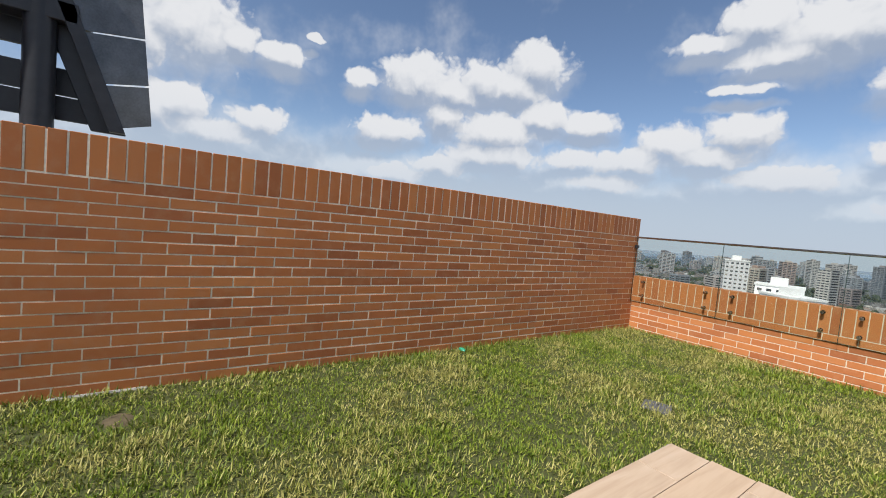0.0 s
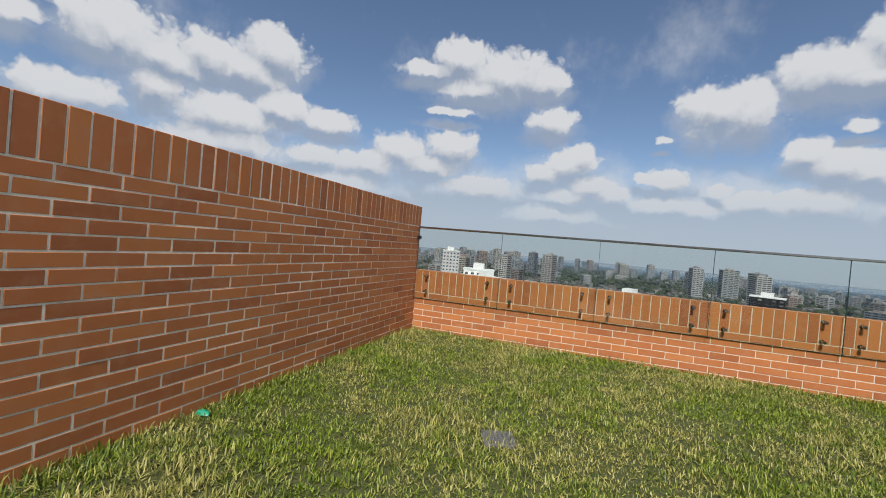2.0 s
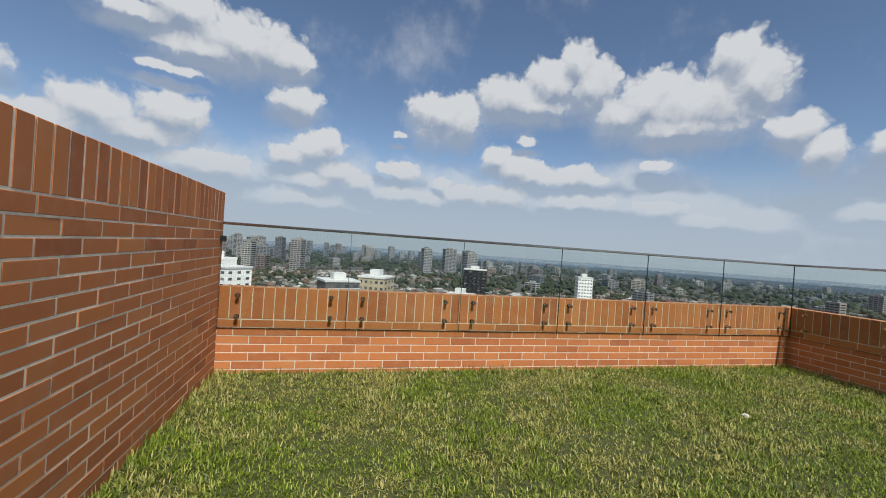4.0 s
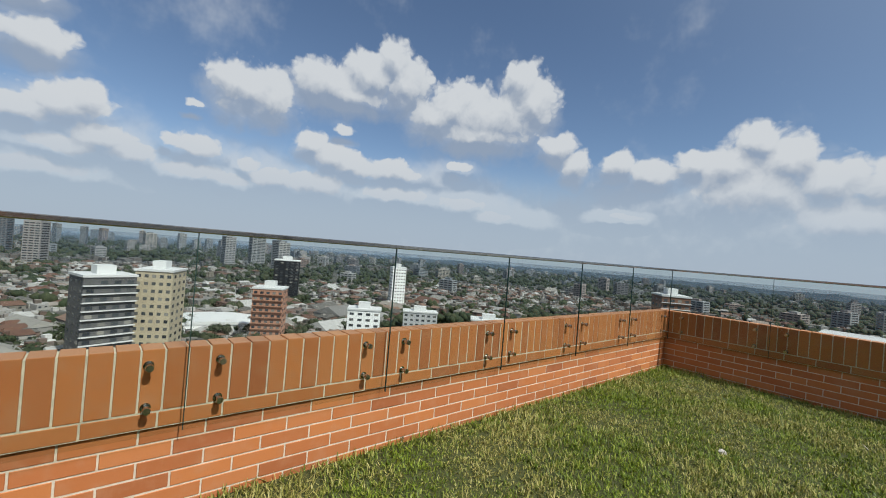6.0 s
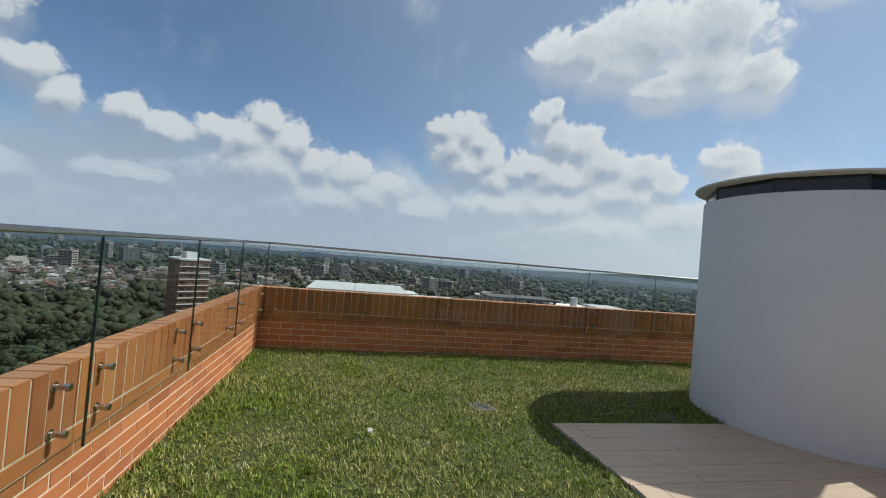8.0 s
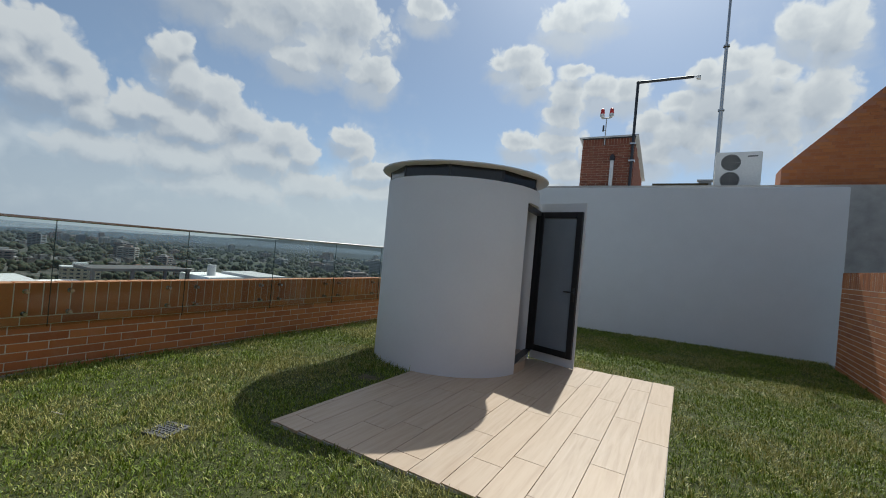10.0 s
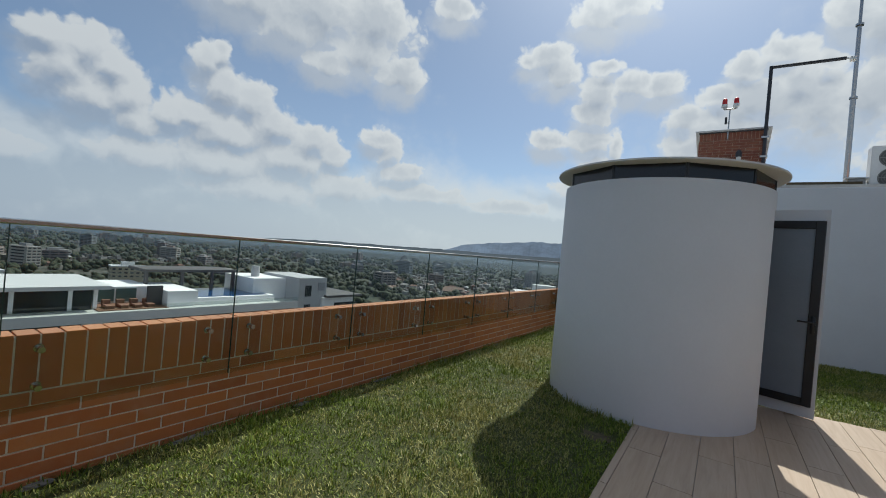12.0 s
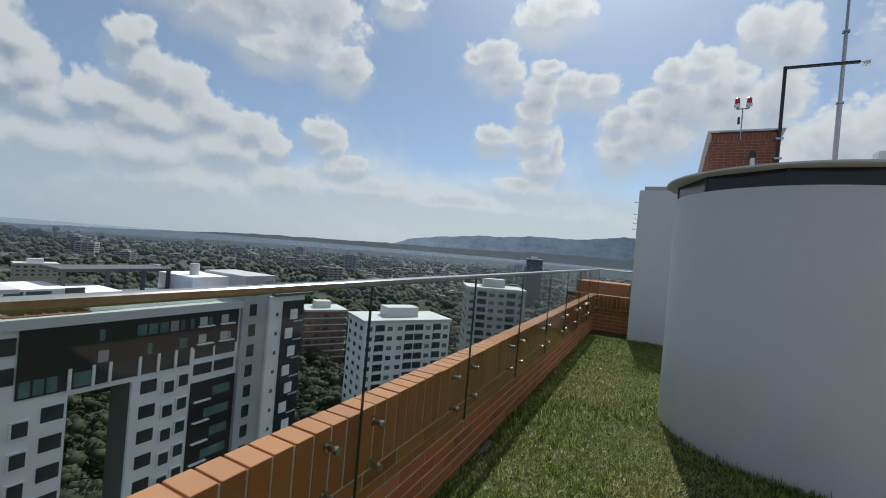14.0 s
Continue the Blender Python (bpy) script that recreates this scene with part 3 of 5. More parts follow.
def arc_wall(a0, a1, r0, r1, z0, z1, n):
    mb = MB()
    pts = [(r1 * math.cos(a0 + (a1 - a0) * i / n), r1 * math.sin(a0 + (a1 - a0) * i / n)) for i in range(n + 1)]
    pts += [(r0 * math.cos(a1 - (a1 - a0) * i / n), r0 * math.sin(a1 - (a1 - a0) * i / n)) for i in range(n + 1)]
    k = n + 1
    for s in (z0, z1):
        mb.v += [(a, b, s) for a, b in pts]
    t = len(pts)
    for i in range(n):
        j = t - 1 - i
        mb.f += [(i, i + 1, j - 1, j), (t + i, t + j, t + j - 1, t + i + 1), (i, t + i, t + i + 1, i + 1), (j, j - 1, t + j - 1, t + j)]
    mb.f += [(0, t - 1, 2 * t - 1, t), (n, t + n, t + k, k)]
    mb.mi = [0] * len(mb.f)
    return mb


def soft(me):
    """Round faces smooth, corners sharp."""
    me.polygons.foreach_set("use_smooth", [True] * len(me.polygons))
    bm = bmesh.new()
    bm.from_mesh(me)
    for e in bm.edges:
        e.smooth = e.calc_face_angle(0) < 0.5
    bm.to_mesh(me)
    bm.free()
    return me


DRUM = 2.46
part("wall", soft(arc_wall(A1, A0 + 2 * math.pi, CR - 0.14, CR, -0.1, DRUM, 96).mesh("wall", STUCCO)), house)
part("lintel", soft(arc_wall(A0, A1, CR - 0.14, CR, 2.27, DRUM, 16).mesh("lintel", STUCCO)), house)
part("reveal", arc_wall(A1, A1 + 0.11, CR - 0.14, 1.235, 0.0, 2.40, 2).mesh("reveal", STUCCO), house, "white door reveal")
step = arc_wall(A0, A1, 0.2, CR - 0.005, 0.0, 0.15, 12)
part("doorstep", step.mesh("doorstep", TILE), house, "tiled step in the doorway")
part("floor_inside", MB().tube((0, 0, -0.1), (0, 0, 0.13), CR - 0.15, n=32).mesh("floor_inside", CONCRETE), house)
for i in range(10):                     # ring of dark clerestory panes, flat each
    a, b = 2 * math.pi * i / 10, 2 * math.pi * (i + 1) / 10
    pane = MB().prism([(1.085 * math.cos(a), 1.085 * math.sin(a)), (1.085 * math.cos(b), 1.085 * math.sin(b)),
                       (1.065 * math.cos(b), 1.065 * math.sin(b)), (1.065 * math.cos(a), 1.065 * math.sin(a))], DRUM - 0.01, 2.615)
    part("clerestory_pane", pane.mesh("clerestory_pane", CLERESTORY), house, "dark glass pane below the roof")
for i in range(10):
    a = 2 * math.pi * i / 10
    part("mullion", MB().box((1.055, -0.012, DRUM - 0.01), (1.09, 0.012, 2.615), 0, pose(0, 0, 0, 0, 0, math.degrees(a))).mesh("mullion", BLACK), house)
roof = MB()
N = 64
rings = ((1.19, 2.61), (1.205, 2.618), (1.205, 2.634), (1.0, 2.655), (0.5, 2.69), (0.02, 2.70))
for rr, z in rings:
    roof.v += [(rr * math.cos(2 * math.pi * i / N), rr * math.sin(2 * math.pi * i / N), z) for i in range(N)]
for k in range(len(rings) - 1):
    roof.f += [(k * N + i, k * N + (i + 1) % N, (k + 1) * N + (i + 1) % N, (k + 1) * N + i) for i in range(N)]
roof.f += [tuple(reversed(range(N))), tuple((len(rings) - 1) * N + i for i in range(N))]
roof.mi = [0] * len(roof.f)
part("roof", soft(roof.mesh("roof", ROOF_WHITE)), house, "thin round white roof with an overhang")

# black frame round the doorway
jamb0, jamb1 = Vector((CR * math.cos(A0), CR * math.sin(A0), 0)) * 0.95, Vector((CR * math.cos(A1), CR * math.sin(A1), 0)) * 1.11
for p in (jamb1,):
    part("door_jamb", bevel(MB().box((-0.03, -0.03, 0.13), (0.03, 0.03, 2.27), 0, Matrix.Translation(p)).mesh("door_jamb", BLACK), 0.004, 1), house, "black metal jamb")
d = jamb1 - jamb0
ang = math.degrees(math.atan2(d.y, d.x))
part("door_head", MB().box((0, -0.04, 2.21), (d.length, 0.04, 2.27), 0, Matrix.Translation(jamb0) @ pose(0, 0, 0, 0, 0, ang)).mesh("door_head", BLACK), house)
part("threshold", MB().box((0, -0.05, 0.145), (d.length, 0.05, 0.165), 0, Matrix.Translation(jamb0) @ pose(0, 0, 0, 0, 0, ang)).mesh("threshold", BLACK), house)

# the open leaf: local x from the hinge to the free edge, +y the inner side
hinge, free = Vector((4.235, -7.19, 0)), Vector((3.525, -7.005, 0))
lv = free - hinge
leaf_m = Matrix.Translation(hinge - Vector((CX, CY, 0))) @ pose(0, 0, 0, 0, 0, math.degrees(math.atan2(lv.y, lv.x)))
LW = lv.length


def curved_leaf():
    n, pts = 14, []
    for i in range(n + 1):
        t = i / n
        pts.append((LW * t, 0.03 + 0.055 * math.sin(math.pi * t)))
    pts += [(LW, 0.012), (0, 0.012)]
    return MB().prism(pts, 0.04, 2.40)


leaf = part("door", curved_leaf().mesh("door", STUCCO), house, "open white curved door leaf", leaf_m)
for lo, hi in (((0, -0.035, 0.17), (0.085, 0.010, 2.27)), ((LW - 0.115, -0.035, 0.17), (LW - 0.03, 0.010, 2.27)),
               ((0.085, -0.033, 0.17), (LW - 0.115, 0.010, 0.26)), ((0.085, -0.033, 2.18), (LW - 0.115, 0.010, 2.27))):
    part("door_frame", bevel(MB().box(lo, hi).mesh("door_frame", BLACK), 0.004, 1), leaf, "black aluminium frame bar")
part("door_pane", MB().box((0.08, -0.015, 0.25), (LW - 0.11, 0.004, 2.19)).mesh("door_pane", FROSTED), leaf, "grey-blue frosted pane")
handle = MB().tube((LW - 0.07, -0.03, 1.12), (LW - 0.07, -0.085, 1.12), 0.011).tube((LW - 0.065, -0.08, 1.12), (LW - 0.20, -0.08, 1.12), 0.010)
handle.box((LW - 0.09, -0.045, 0.99), (LW - 0.05, -0.034, 1.19))
part("door_handle", handle.mesh("door_handle", BLACK, True), leaf, "black lever handle")

# ---- glass balustrades ----
STAND_HI, STAND_LO = 0.80, 0.585


def standoff_mesh():
    mb = MB().tube((0, 0, 0), (0, -0.058, 0), 0.0145, n=14).tube((0, -0.052, 0), (0, -0.066, 0), 0.0195, 0.0175, n=14)
    mb.tube((0, -0.004, 0), (0, 0.0, 0), 0.024, n=14)
    return soft(mb.mesh("standoff", STEEL))


STANDOFF = standoff_mesh()


def balustrade(name, label, m, joints, length, first, last):
    """Frameless panes held off the parapet on steel pins, with a slim flat rail."""
    rail_thing = thing(name, label, "balustrade", m=m, group="glass balustrades")
    edges = [first, *joints, last]
    for a, b in zip(edges, edges[1:]):
        pane = part("pane", MB().box((a + 0.0015, -0.071, 0.455), (b - 0.0015, -0.059, 1.50)).mesh("pane", GLASS), rail_thing, "clear glass pane")
        for e in (a + 0.0012, b - 0.0012):
            part("pane_edge", MB().box((e - 0.001, -0.0712, 0.455), (e + 0.001, -0.0588, 1.50)).mesh("pane_edge", GLASS_EDGE), pane, "dark green polished edge")
        for xx in ((a + 0.165, b - 0.165) if b - a > 0.8 else (a + 0.1, b - 0.1)):
            for zz in (STAND_HI, STAND_LO):
                part("standoff", STANDOFF, rail_thing, "round steel stand-off", Matrix.Translation((xx, -0.02, zz)))
    rail = MB().prism([(-0.086, 1.492), (-0.044, 1.492), (-0.040, 1.498), (-0.040, 1.516), (-0.046, 1.520), (-0.084, 1.520), (-0.090, 1.516), (-0.090, 1.498)], first, last, 0)
    part("top_rail", rail.mesh("top_rail", STEEL), rail_thing, "slim brushed steel handrail")
    return rail_thing


balustrade("glass_balustrade", "clear glass balustrade with a steel rail on the sunlit parapet", north, [1.245, 2.50, 3.755, 5.01, 6.26], W, 0.012, W - 0.075)
balustrade("glass_balustrade", "long clear glass balustrade with a steel rail on the shaded parapet", east, [1.29 + 1.25 * k for k in range(8)], LEN, 0.06, LEN - 0.08)
balustrade("glass_balustrade", "short clear glass balustrade at the terrace end", far_end, [], 1.2, 0.06, 1.2)
clip = bevel(MB().box((0.0, -0.10, 1.33), (0.05, -0.045, 1.38)).mesh("wall_clip", BLACK), 0.004, 1)
thing("wall_clip", "small black clamp fixing the glass to the brick wall", "clamp", me=clip)

# ---- drains, stone, scraps in the lawn ----


DRAIN_GREY = plain("drain_grey", (0.11, 0.11, 0.11), 0.6, 0, 30, 0.3, 0.1)


def drain(x, y, turn):
    ob = thing("floor_drain", "square grey drain grate sunk in the lawn", "drain", m=pose(x, y, -0.004, 0, 0, turn) @ Matrix.Scale(0.85, 4), group="lawn drains")
    fr = MB()
    for lo, hi in (((-0.13, -0.13, -0.02), (0.13, -0.105, 0.022)), ((-0.13, 0.105, -0.02), (0.13, 0.13, 0.022)), ((-0.13, -0.105, -0.02), (-0.105, 0.105, 0.022)), ((0.105, -0.105, -0.02), (0.13, 0.105, 0.022))):
        fr.box(lo, hi)
    part("frame", fr.mesh("frame", DRAIN_GREY), ob)
    part("pit", MB().box((-0.105, -0.105, -0.02), (0.105, 0.105, -0.004)).mesh("pit", BLACK), ob)
    bar = MB().box((-0.105, -0.006, 0.0), (0.105, 0.006, 0.018)).mesh("grate_bar", DRAIN_GREY)
    for i in range(6):
        part("grate_bar", bar, ob, m=Matrix.Translation((0, -0.09 + 0.036 * i, 0)))
        part("grate_bar", bar, ob, m=pose(-0.09 + 0.036 * i, 0, 0.001, 0, 0, 90))


drain(1.88, -2.86, 20)
drain(5.52, -2.69, 15)


def lump(name, label, category, x, y, z, size, mat, seed):
    bm = bmesh.new()
    bmesh.ops.create_icosphere(bm, subdivisions=3, radius=1.0)
    for v in bm.verts:
        v.co *= 1 + 0.35 * noise.noise(v.co * 1.7 + Vector((seed, 0, 0)))
        v.co = Vector((v.co.x * size[0], v.co.y * size[1], v.co.z * size[2]))
    me = bpy.data.meshes.new(name)
    bm.to_mesh(me)
    bm.free()
    me.materials.append(mat)
    thing(name, label, category, m=pose(x, y, z), me=me)


lump("stone", "small pale stone lying in the grass", "stone", 4.93, -1.53, 0.02, (0.035, 0.028, 0.02), PALE_STONE, 3)
for bx, by, br, sd in ((5.3, -4.75, 0.22, 5), (0.35, -6.6, 0.16, 9)):
    lump("bare_soil", "bare dry soil patch in the lawn", "soil", bx, by, -0.006, (br * 0.8, br * 0.55, 0.012), SOIL, sd)
lump("plastic_scrap", "crumpled green plastic scrap in the grass", "scrap", 0.02, -3.55, 0.03, (0.05, 0.028, 0.018), GREEN_PLASTIC, 7)
footing = MB().box((0.0, -7.0, -0.02), (0.03, -6.45, 0.018), 0, Matrix.Translation((-0.145, 0, 0)))
thing("footing_edge", "grey concrete footing edge under the brick wall", "footing", me=bevel(footing.mesh("footing_edge", CONCRETE), 0.008, 1), kind="structure")

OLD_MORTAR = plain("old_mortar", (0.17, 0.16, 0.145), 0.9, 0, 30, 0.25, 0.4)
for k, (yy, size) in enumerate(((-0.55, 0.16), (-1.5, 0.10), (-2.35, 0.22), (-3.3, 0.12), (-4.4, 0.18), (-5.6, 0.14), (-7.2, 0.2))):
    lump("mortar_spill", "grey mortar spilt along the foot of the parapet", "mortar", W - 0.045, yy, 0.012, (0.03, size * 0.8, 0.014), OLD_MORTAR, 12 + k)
for k, (xx, yy, rr, size) in enumerate(((6.29, -2.28, 25, 0.10),)):
    twig = MB().tube((-size / 2, 0, 0.035), (size / 2, 0, 0.045), 0.004, 0.002, n=6)
    thing("straw", "dry straw stalk lying on the lawn", "straw", m=pose(xx, yy, 0, 0, 0, rr), me=twig.mesh("straw", PALE_STONE))

# ---- roof things behind the white wall ----
ROOF_Z = 3.9
slab = MB().box((-6.0, -24.0, -0.3), (6.8, -13.75, ROOF_Z))
thing("upper_roof", "flat grey concrete upper roof behind the white wall", "roof", me=slab.mesh("upper_roof", CONCRETE), kind="structure")
curb = MB().box((1.9, -14.75, ROOF_Z), (3.3, -14.5, ROOF_Z + 0.20))
thing("roof_curb", "weathered dark low curb on the upper roof", "curb", me=curb.mesh("roof_curb", SOIL), kind="structure")

block = thing("brick_chimney_block", "red brick roof block with a white sheet cap", "chimney", m=pose(4.56, -14.1, ROOF_Z))
body = MB().prism([(0, 0), (-2.6, 0), (-2.6, 0.72), (0, 1.50)], -0.74, 0.74, 0)
part("wall", body.mesh("wall", MORTAR), block)
bricks = MB()
for c in range(17):
    z = c * 0.0755
    for k in range(-1, 6):
        a, b = -0.745 + (k + 0.5 * (c % 2)) * 0.29, -0.745 + (k + 1 + 0.5 * (c % 2)) * 0.29 - 0.011
        a, b = max(a, -0.745), min(b, 0.745)
        if b - a > 0.03:
            bricks.box((a, 0.0, z + 0.005), (b, 0.012, z + 0.07))
for k in range(18):
    bricks.box((-0.745 + k * 0.0828, 0.0, 1.29), (-0.745 + k * 0.0828 + 0.073, 0.014, 1.50))
for c in range(17):
    for k in range(-1, 10):
        a, b = -0.02 - (k + 0.5 * (c % 2)) * 0.29, -0.02 - (k + 1 + 0.5 * (c % 2)) * 0.29 + 0.011
        a, b = min(a, 0.0), max(b, -2.6)
        ztop = 1.5 - 0.78 * (-b / 2.6)
        if a - b > 0.03 and c * 0.0755 + 0.07 < ztop:
            bricks.box((-0.752, b, c * 0.0755 + 0.005), (-0.74, a, c * 0.0755 + 0.07))
            bricks.box((0.74, b, c * 0.0755 + 0.005), (0.752, a, c * 0.0755 + 0.07))
tagged(part("brickwork", bricks.mesh("brickwork", OLD_BRICK), block), kind="stuff")
cap = MB().prism([(0.1, 1.535), (0.1, 1.56), (-2.75, 0.75), (-2.75, 0.725)], -0.84, 0.84, 0)
part("cap", cap.mesh("cap", ROOF_WHITE), block, "thin white sloping sheet cap")
part("cap_edge", MB().box((-0.76, -0.02, 1.49), (0.76, 0.05, 1.535)).mesh("cap_edge", BLACK), block, "black flashing strip")

vent = thing("vent_pipe", "white plastic vent pipe with a dark cowl", "pipe", m=pose(4.38, -13.92, ROOF_Z))
part("pipe", soft(MB().tube((0, 0, 0), (0, 0, 0.78), 0.055, n=16).mesh("pipe", PVC)), vent)
part("cowl", soft(MB().tube((0, 0, 0.78), (0, 0, 0.90), 0.075, 0.07, n=16).tube((0, 0, 0.90), (0, 0, 0.97), 0.07, 0.03, n=16).mesh("cowl", DARK_STEEL)), vent, "dark cowl")

lamp = thing("obstruction_light", "twin red obstruction light on a forked grey pole", "warning light", m=pose(4.66, -14.05, 5.2))
part("pole", soft(MB().tube((0, 0, 0), (0, 0, 0.80), 0.016, n=10).mesh("pole", STEEL)), lamp)
part("fork", soft(MB().tube((-0.13, 0, 0.82), (0.13, 0, 0.82), 0.022, n=10).tube((-0.13, 0, 0.82), (-0.13, 0, 0.90), 0.03, n=10).tube((0.13, 0, 0.82), (0.13, 0, 0.90), 0.03, n=10).mesh("fork", STEEL)), lamp)
for xx in (-0.13, 0.13):
    part("base", soft(MB().tube((xx, 0, 0.86), (xx, 0, 0.95), 0.07, n=16).mesh("base", PVC)), lamp)
    part("lens", soft(MB().tube((xx, 0, 0.95), (xx, 0, 1.09), 0.062, 0.055, n=16).tube((xx, 0, 1.09), (xx, 0, 1.12), 0.055, 0.02, n=16).mesh("lens", RED)), lamp, "red lamp lens")
part("photocell", soft(MB().tube((0.07, 0, 0.42), (0.07, 0, 0.60), 0.028, n=10).tube((0, 0, 0.45), (0.07, 0, 0.45), 0.01, n=8).mesh("photocell", DARK_STEEL)), lamp)

pole = thing("camera_pole", "dark gooseneck steel pole with a small camera", "pole", m=pose(3.86, -13.98, ROOF_Z))
part("upright", soft(MB().tube((0, 0, 0), (0, 0, 3.10), 0.04, n=12).mesh("upright", DARK_STEEL)), pole)
part("arm", soft(MB().tube((0.04, 0, 3.07), (-1.40, 0, 3.05), 0.04, n=12).mesh("arm", DARK_STEEL)), pole)
part("camera_head", bevel(MB().box((-1.56, -0.05, 2.96), (-1.46, 0.10, 3.04)).tube((-1.40, 0, 3.05), (-1.51, 0.02, 3.02), 0.018).mesh("camera_head", PVC), 0.006, 1), pole)
for z in (0.75, 1.25):
    part("clamp", MB().box((-0.08, -0.14, z), (0.08, 0.05, z + 0.05)).mesh("clamp", STEEL), pole)

mast = thing("antenna_mast", "tall slim pale metal mast with joint collars", "mast", m=pose(1.62, -18.0, ROOF_Z))
for a, b, r in ((0, 3.42, 0.07), (3.42, 5.67, 0.055), (5.67, 8.6, 0.042)):
    part("section", soft(MB().tube((0, 0, a), (0, 0, b), r, n=12).mesh("section", STEEL)), mast)
for z in (3.42, 5.67):
    part("collar", soft(MB().tube((0, 0, z - 0.03), (0, 0, z + 0.03), 0.10, n=12).mesh("collar", STEEL)), mast)

SOFT_FAN = plain("grey_fan", (0.10, 0.10, 0.095), 0.6, 0, 20, 0.2, 0)
unit = thing("air_conditioner", "white twin-fan outdoor air-conditioning unit", "air conditioner", m=pose(1.25, -14.6, ROOF_Z))
part("casing", bevel(MB().box((-0.52, -0.36, 0.02), (0.52, 0.0, 1.07)).mesh("casing", PVC), 0.015, 2), unit)
for z in (0.30, 0.78):
    ring = MB().tube((0.17, 0.004, z), (0.17, -0.02, z), 0.225, n=28)
    part("fan_grille", soft(ring.mesh("fan_grille", SOFT_FAN)), unit, "dark round fan grille")
    wires = MB()
    for r in (0.06, 0.11, 0.16, 0.21):
        for i in range(24):
            t0, t1 = 2 * math.pi * i / 24, 2 * math.pi * (i + 1) / 24
            wires.tube((0.17 + r * math.cos(t0), 0.012, z + r * math.sin(t0)), (0.17 + r * math.cos(t1), 0.012, z + r * math.sin(t1)), 0.004, n=4)
    wires.box((0.17 - 0.212, 0.008, z - 0.006), (0.17 + 0.212, 0.014, z + 0.006)).box((0.164, 0.008, z - 0.212), (0.176, 0.014, z + 0.212))
    part("guard", wires.mesh("guard", CONCRETE), unit)
part("badge", MB().box((-0.42, 0.0, 0.93), (-0.2, 0.004, 0.96)).mesh("badge", DARK_STEEL), unit, "small grey lettering bar")
for xx in (-0.42, 0.42):
    part("foot", MB().box((xx - 0.04, -0.34, 0.0), (xx + 0.04, -0.02, 0.03)).mesh("foot", CONCRETE), unit)
box = thing("junction_box", "small grey metal box beside the mast", "box", m=pose(1.98, -14.75, ROOF_Z))
part("box_body", bevel(MB().box((-0.16, -0.1, 0), (0.16, 0.1, 0.30)).mesh("box_body", CONCRETE), 0.01, 1), box)
part("box_lid", MB().box((-0.2, -0.13, 0.30), (0.2, 0.13, 0.33)).mesh("box_lid", ROOF_WHITE), box)

gable = MB().prism([(0.32, ROOF_Z), (0.32, 4.5), (-3.0, 8.0), (-6.0, 8.0), (-6.0, ROOF_Z)], -15.4, -14.6, 1)
gable_wall = thing("gable_wall", "sloping terracotta brick gable of the upper storey", "wall", me=gable.mesh("gable_wall", CLAY), kind="structure")
courses = MB()
for c in range(46):
    z = ROOF_Z + 0.05 + c * 0.085
    x_end = 0.3 if z < 4.45 else 0.32 - (z - 4.5) * 3.32 / 3.5 - 0.12
    xx = x_end - (0.0 if c % 2 else 0.15)
    while xx > -5.9:
        courses.box((max(xx - 0.29, -6), -14.6, z), (xx, -14.592, z + 0.074))
        xx -= 0.301
tagged(part("brickwork", courses.mesh("brickwork", BRICK_JOINED), gable_wall), kind="stuff")

planter = MB().box((6.95, -14.2, -0.2), (8.3, -13.2, 1.12))
thing("brick_planter", "terracotta planter box beyond the terrace end", "planter", me=bevel(planter.mesh("brick_planter", CLAY), 0.01, 1))
bracket = thing("cable_bracket", "thin wire brackets on the end of the white wall", "bracket", m=pose(6.82, -11.4, 2.5))
for z in (0.0, 0.14, 0.24, 0.34, 0.62):
    part("hook", MB().tube((0, 0, z), (0.09, 0, z), 0.006, n=6).tube((0.09, 0, z), (0.09, 0, z + 0.03), 0.006, n=6).mesh("hook", STEEL), bracket)

# ---- canopy behind the tall brick wall ----
canopy = thing("steel_canopy", "dark steel canopy with a slatted side and glossy cladding", "canopy", m=pose(0, 0, 0))
GLOSS = plain("glossy_dark_sheet", (0.13, 0.135, 0.14), 0.14, 0.3, 4, 0.3, 0.02)


def rake_y(z):
    return -6.72 - (z - 2.01) * 0.37


def rake_bar(x0, x1, wide, z0, z1):
    return MB().prism([(rake_y(z0) + 0.02, z0), (rake_y(z1) + 0.02, z1), (rake_y(z1) - wide, z1), (rake_y(z0) - wide, z0)], x0, x1, 0)


part("rafter", bevel(rake_bar(-1.50, -1.40, 0.10, 1.99, 3.7).mesh("rafter", DARK_STEEL), 0.006, 1), canopy, "dark steel raking edge beam")
part("rafter", bevel(rake_bar(-1.62, -1.56, 0.24, 1.99, 3.7).mesh("rafter", DARK_STEEL), 0.006, 1), canopy)
for za, zb in ((2.05, 2.42), (2.43, 2.85), (2.86, 3.28), (3.29, 3.7)):          # cladding sheets, lapped
    def outer(z):
        return -6.50 - (z - 2.09) * 0.10
    sheet = MB().prism([(rake_y(za), za), (outer(za), za + 0.07), (outer(zb), zb + 0.06), (rake_y(zb), zb - 0.005)], -1.53, -1.515, 0)
    part("cladding_sheet", sheet.mesh("cladding_sheet", GLOSS), canopy, "glossy dark cladding sheet")
for za, zb in ((2.06, 2.27), (2.285, 2.52), (2.66, 2.87), (2.98, 3.6)):
    slat = MB().prism([(-10.5, za), (rake_y(za), za), (rake_y(zb), zb), (-10.5, zb)], -1.75, -1.70, 0)
    part("slat", slat.mesh("slat", DARK_STEEL), canopy, "wide dark slat")
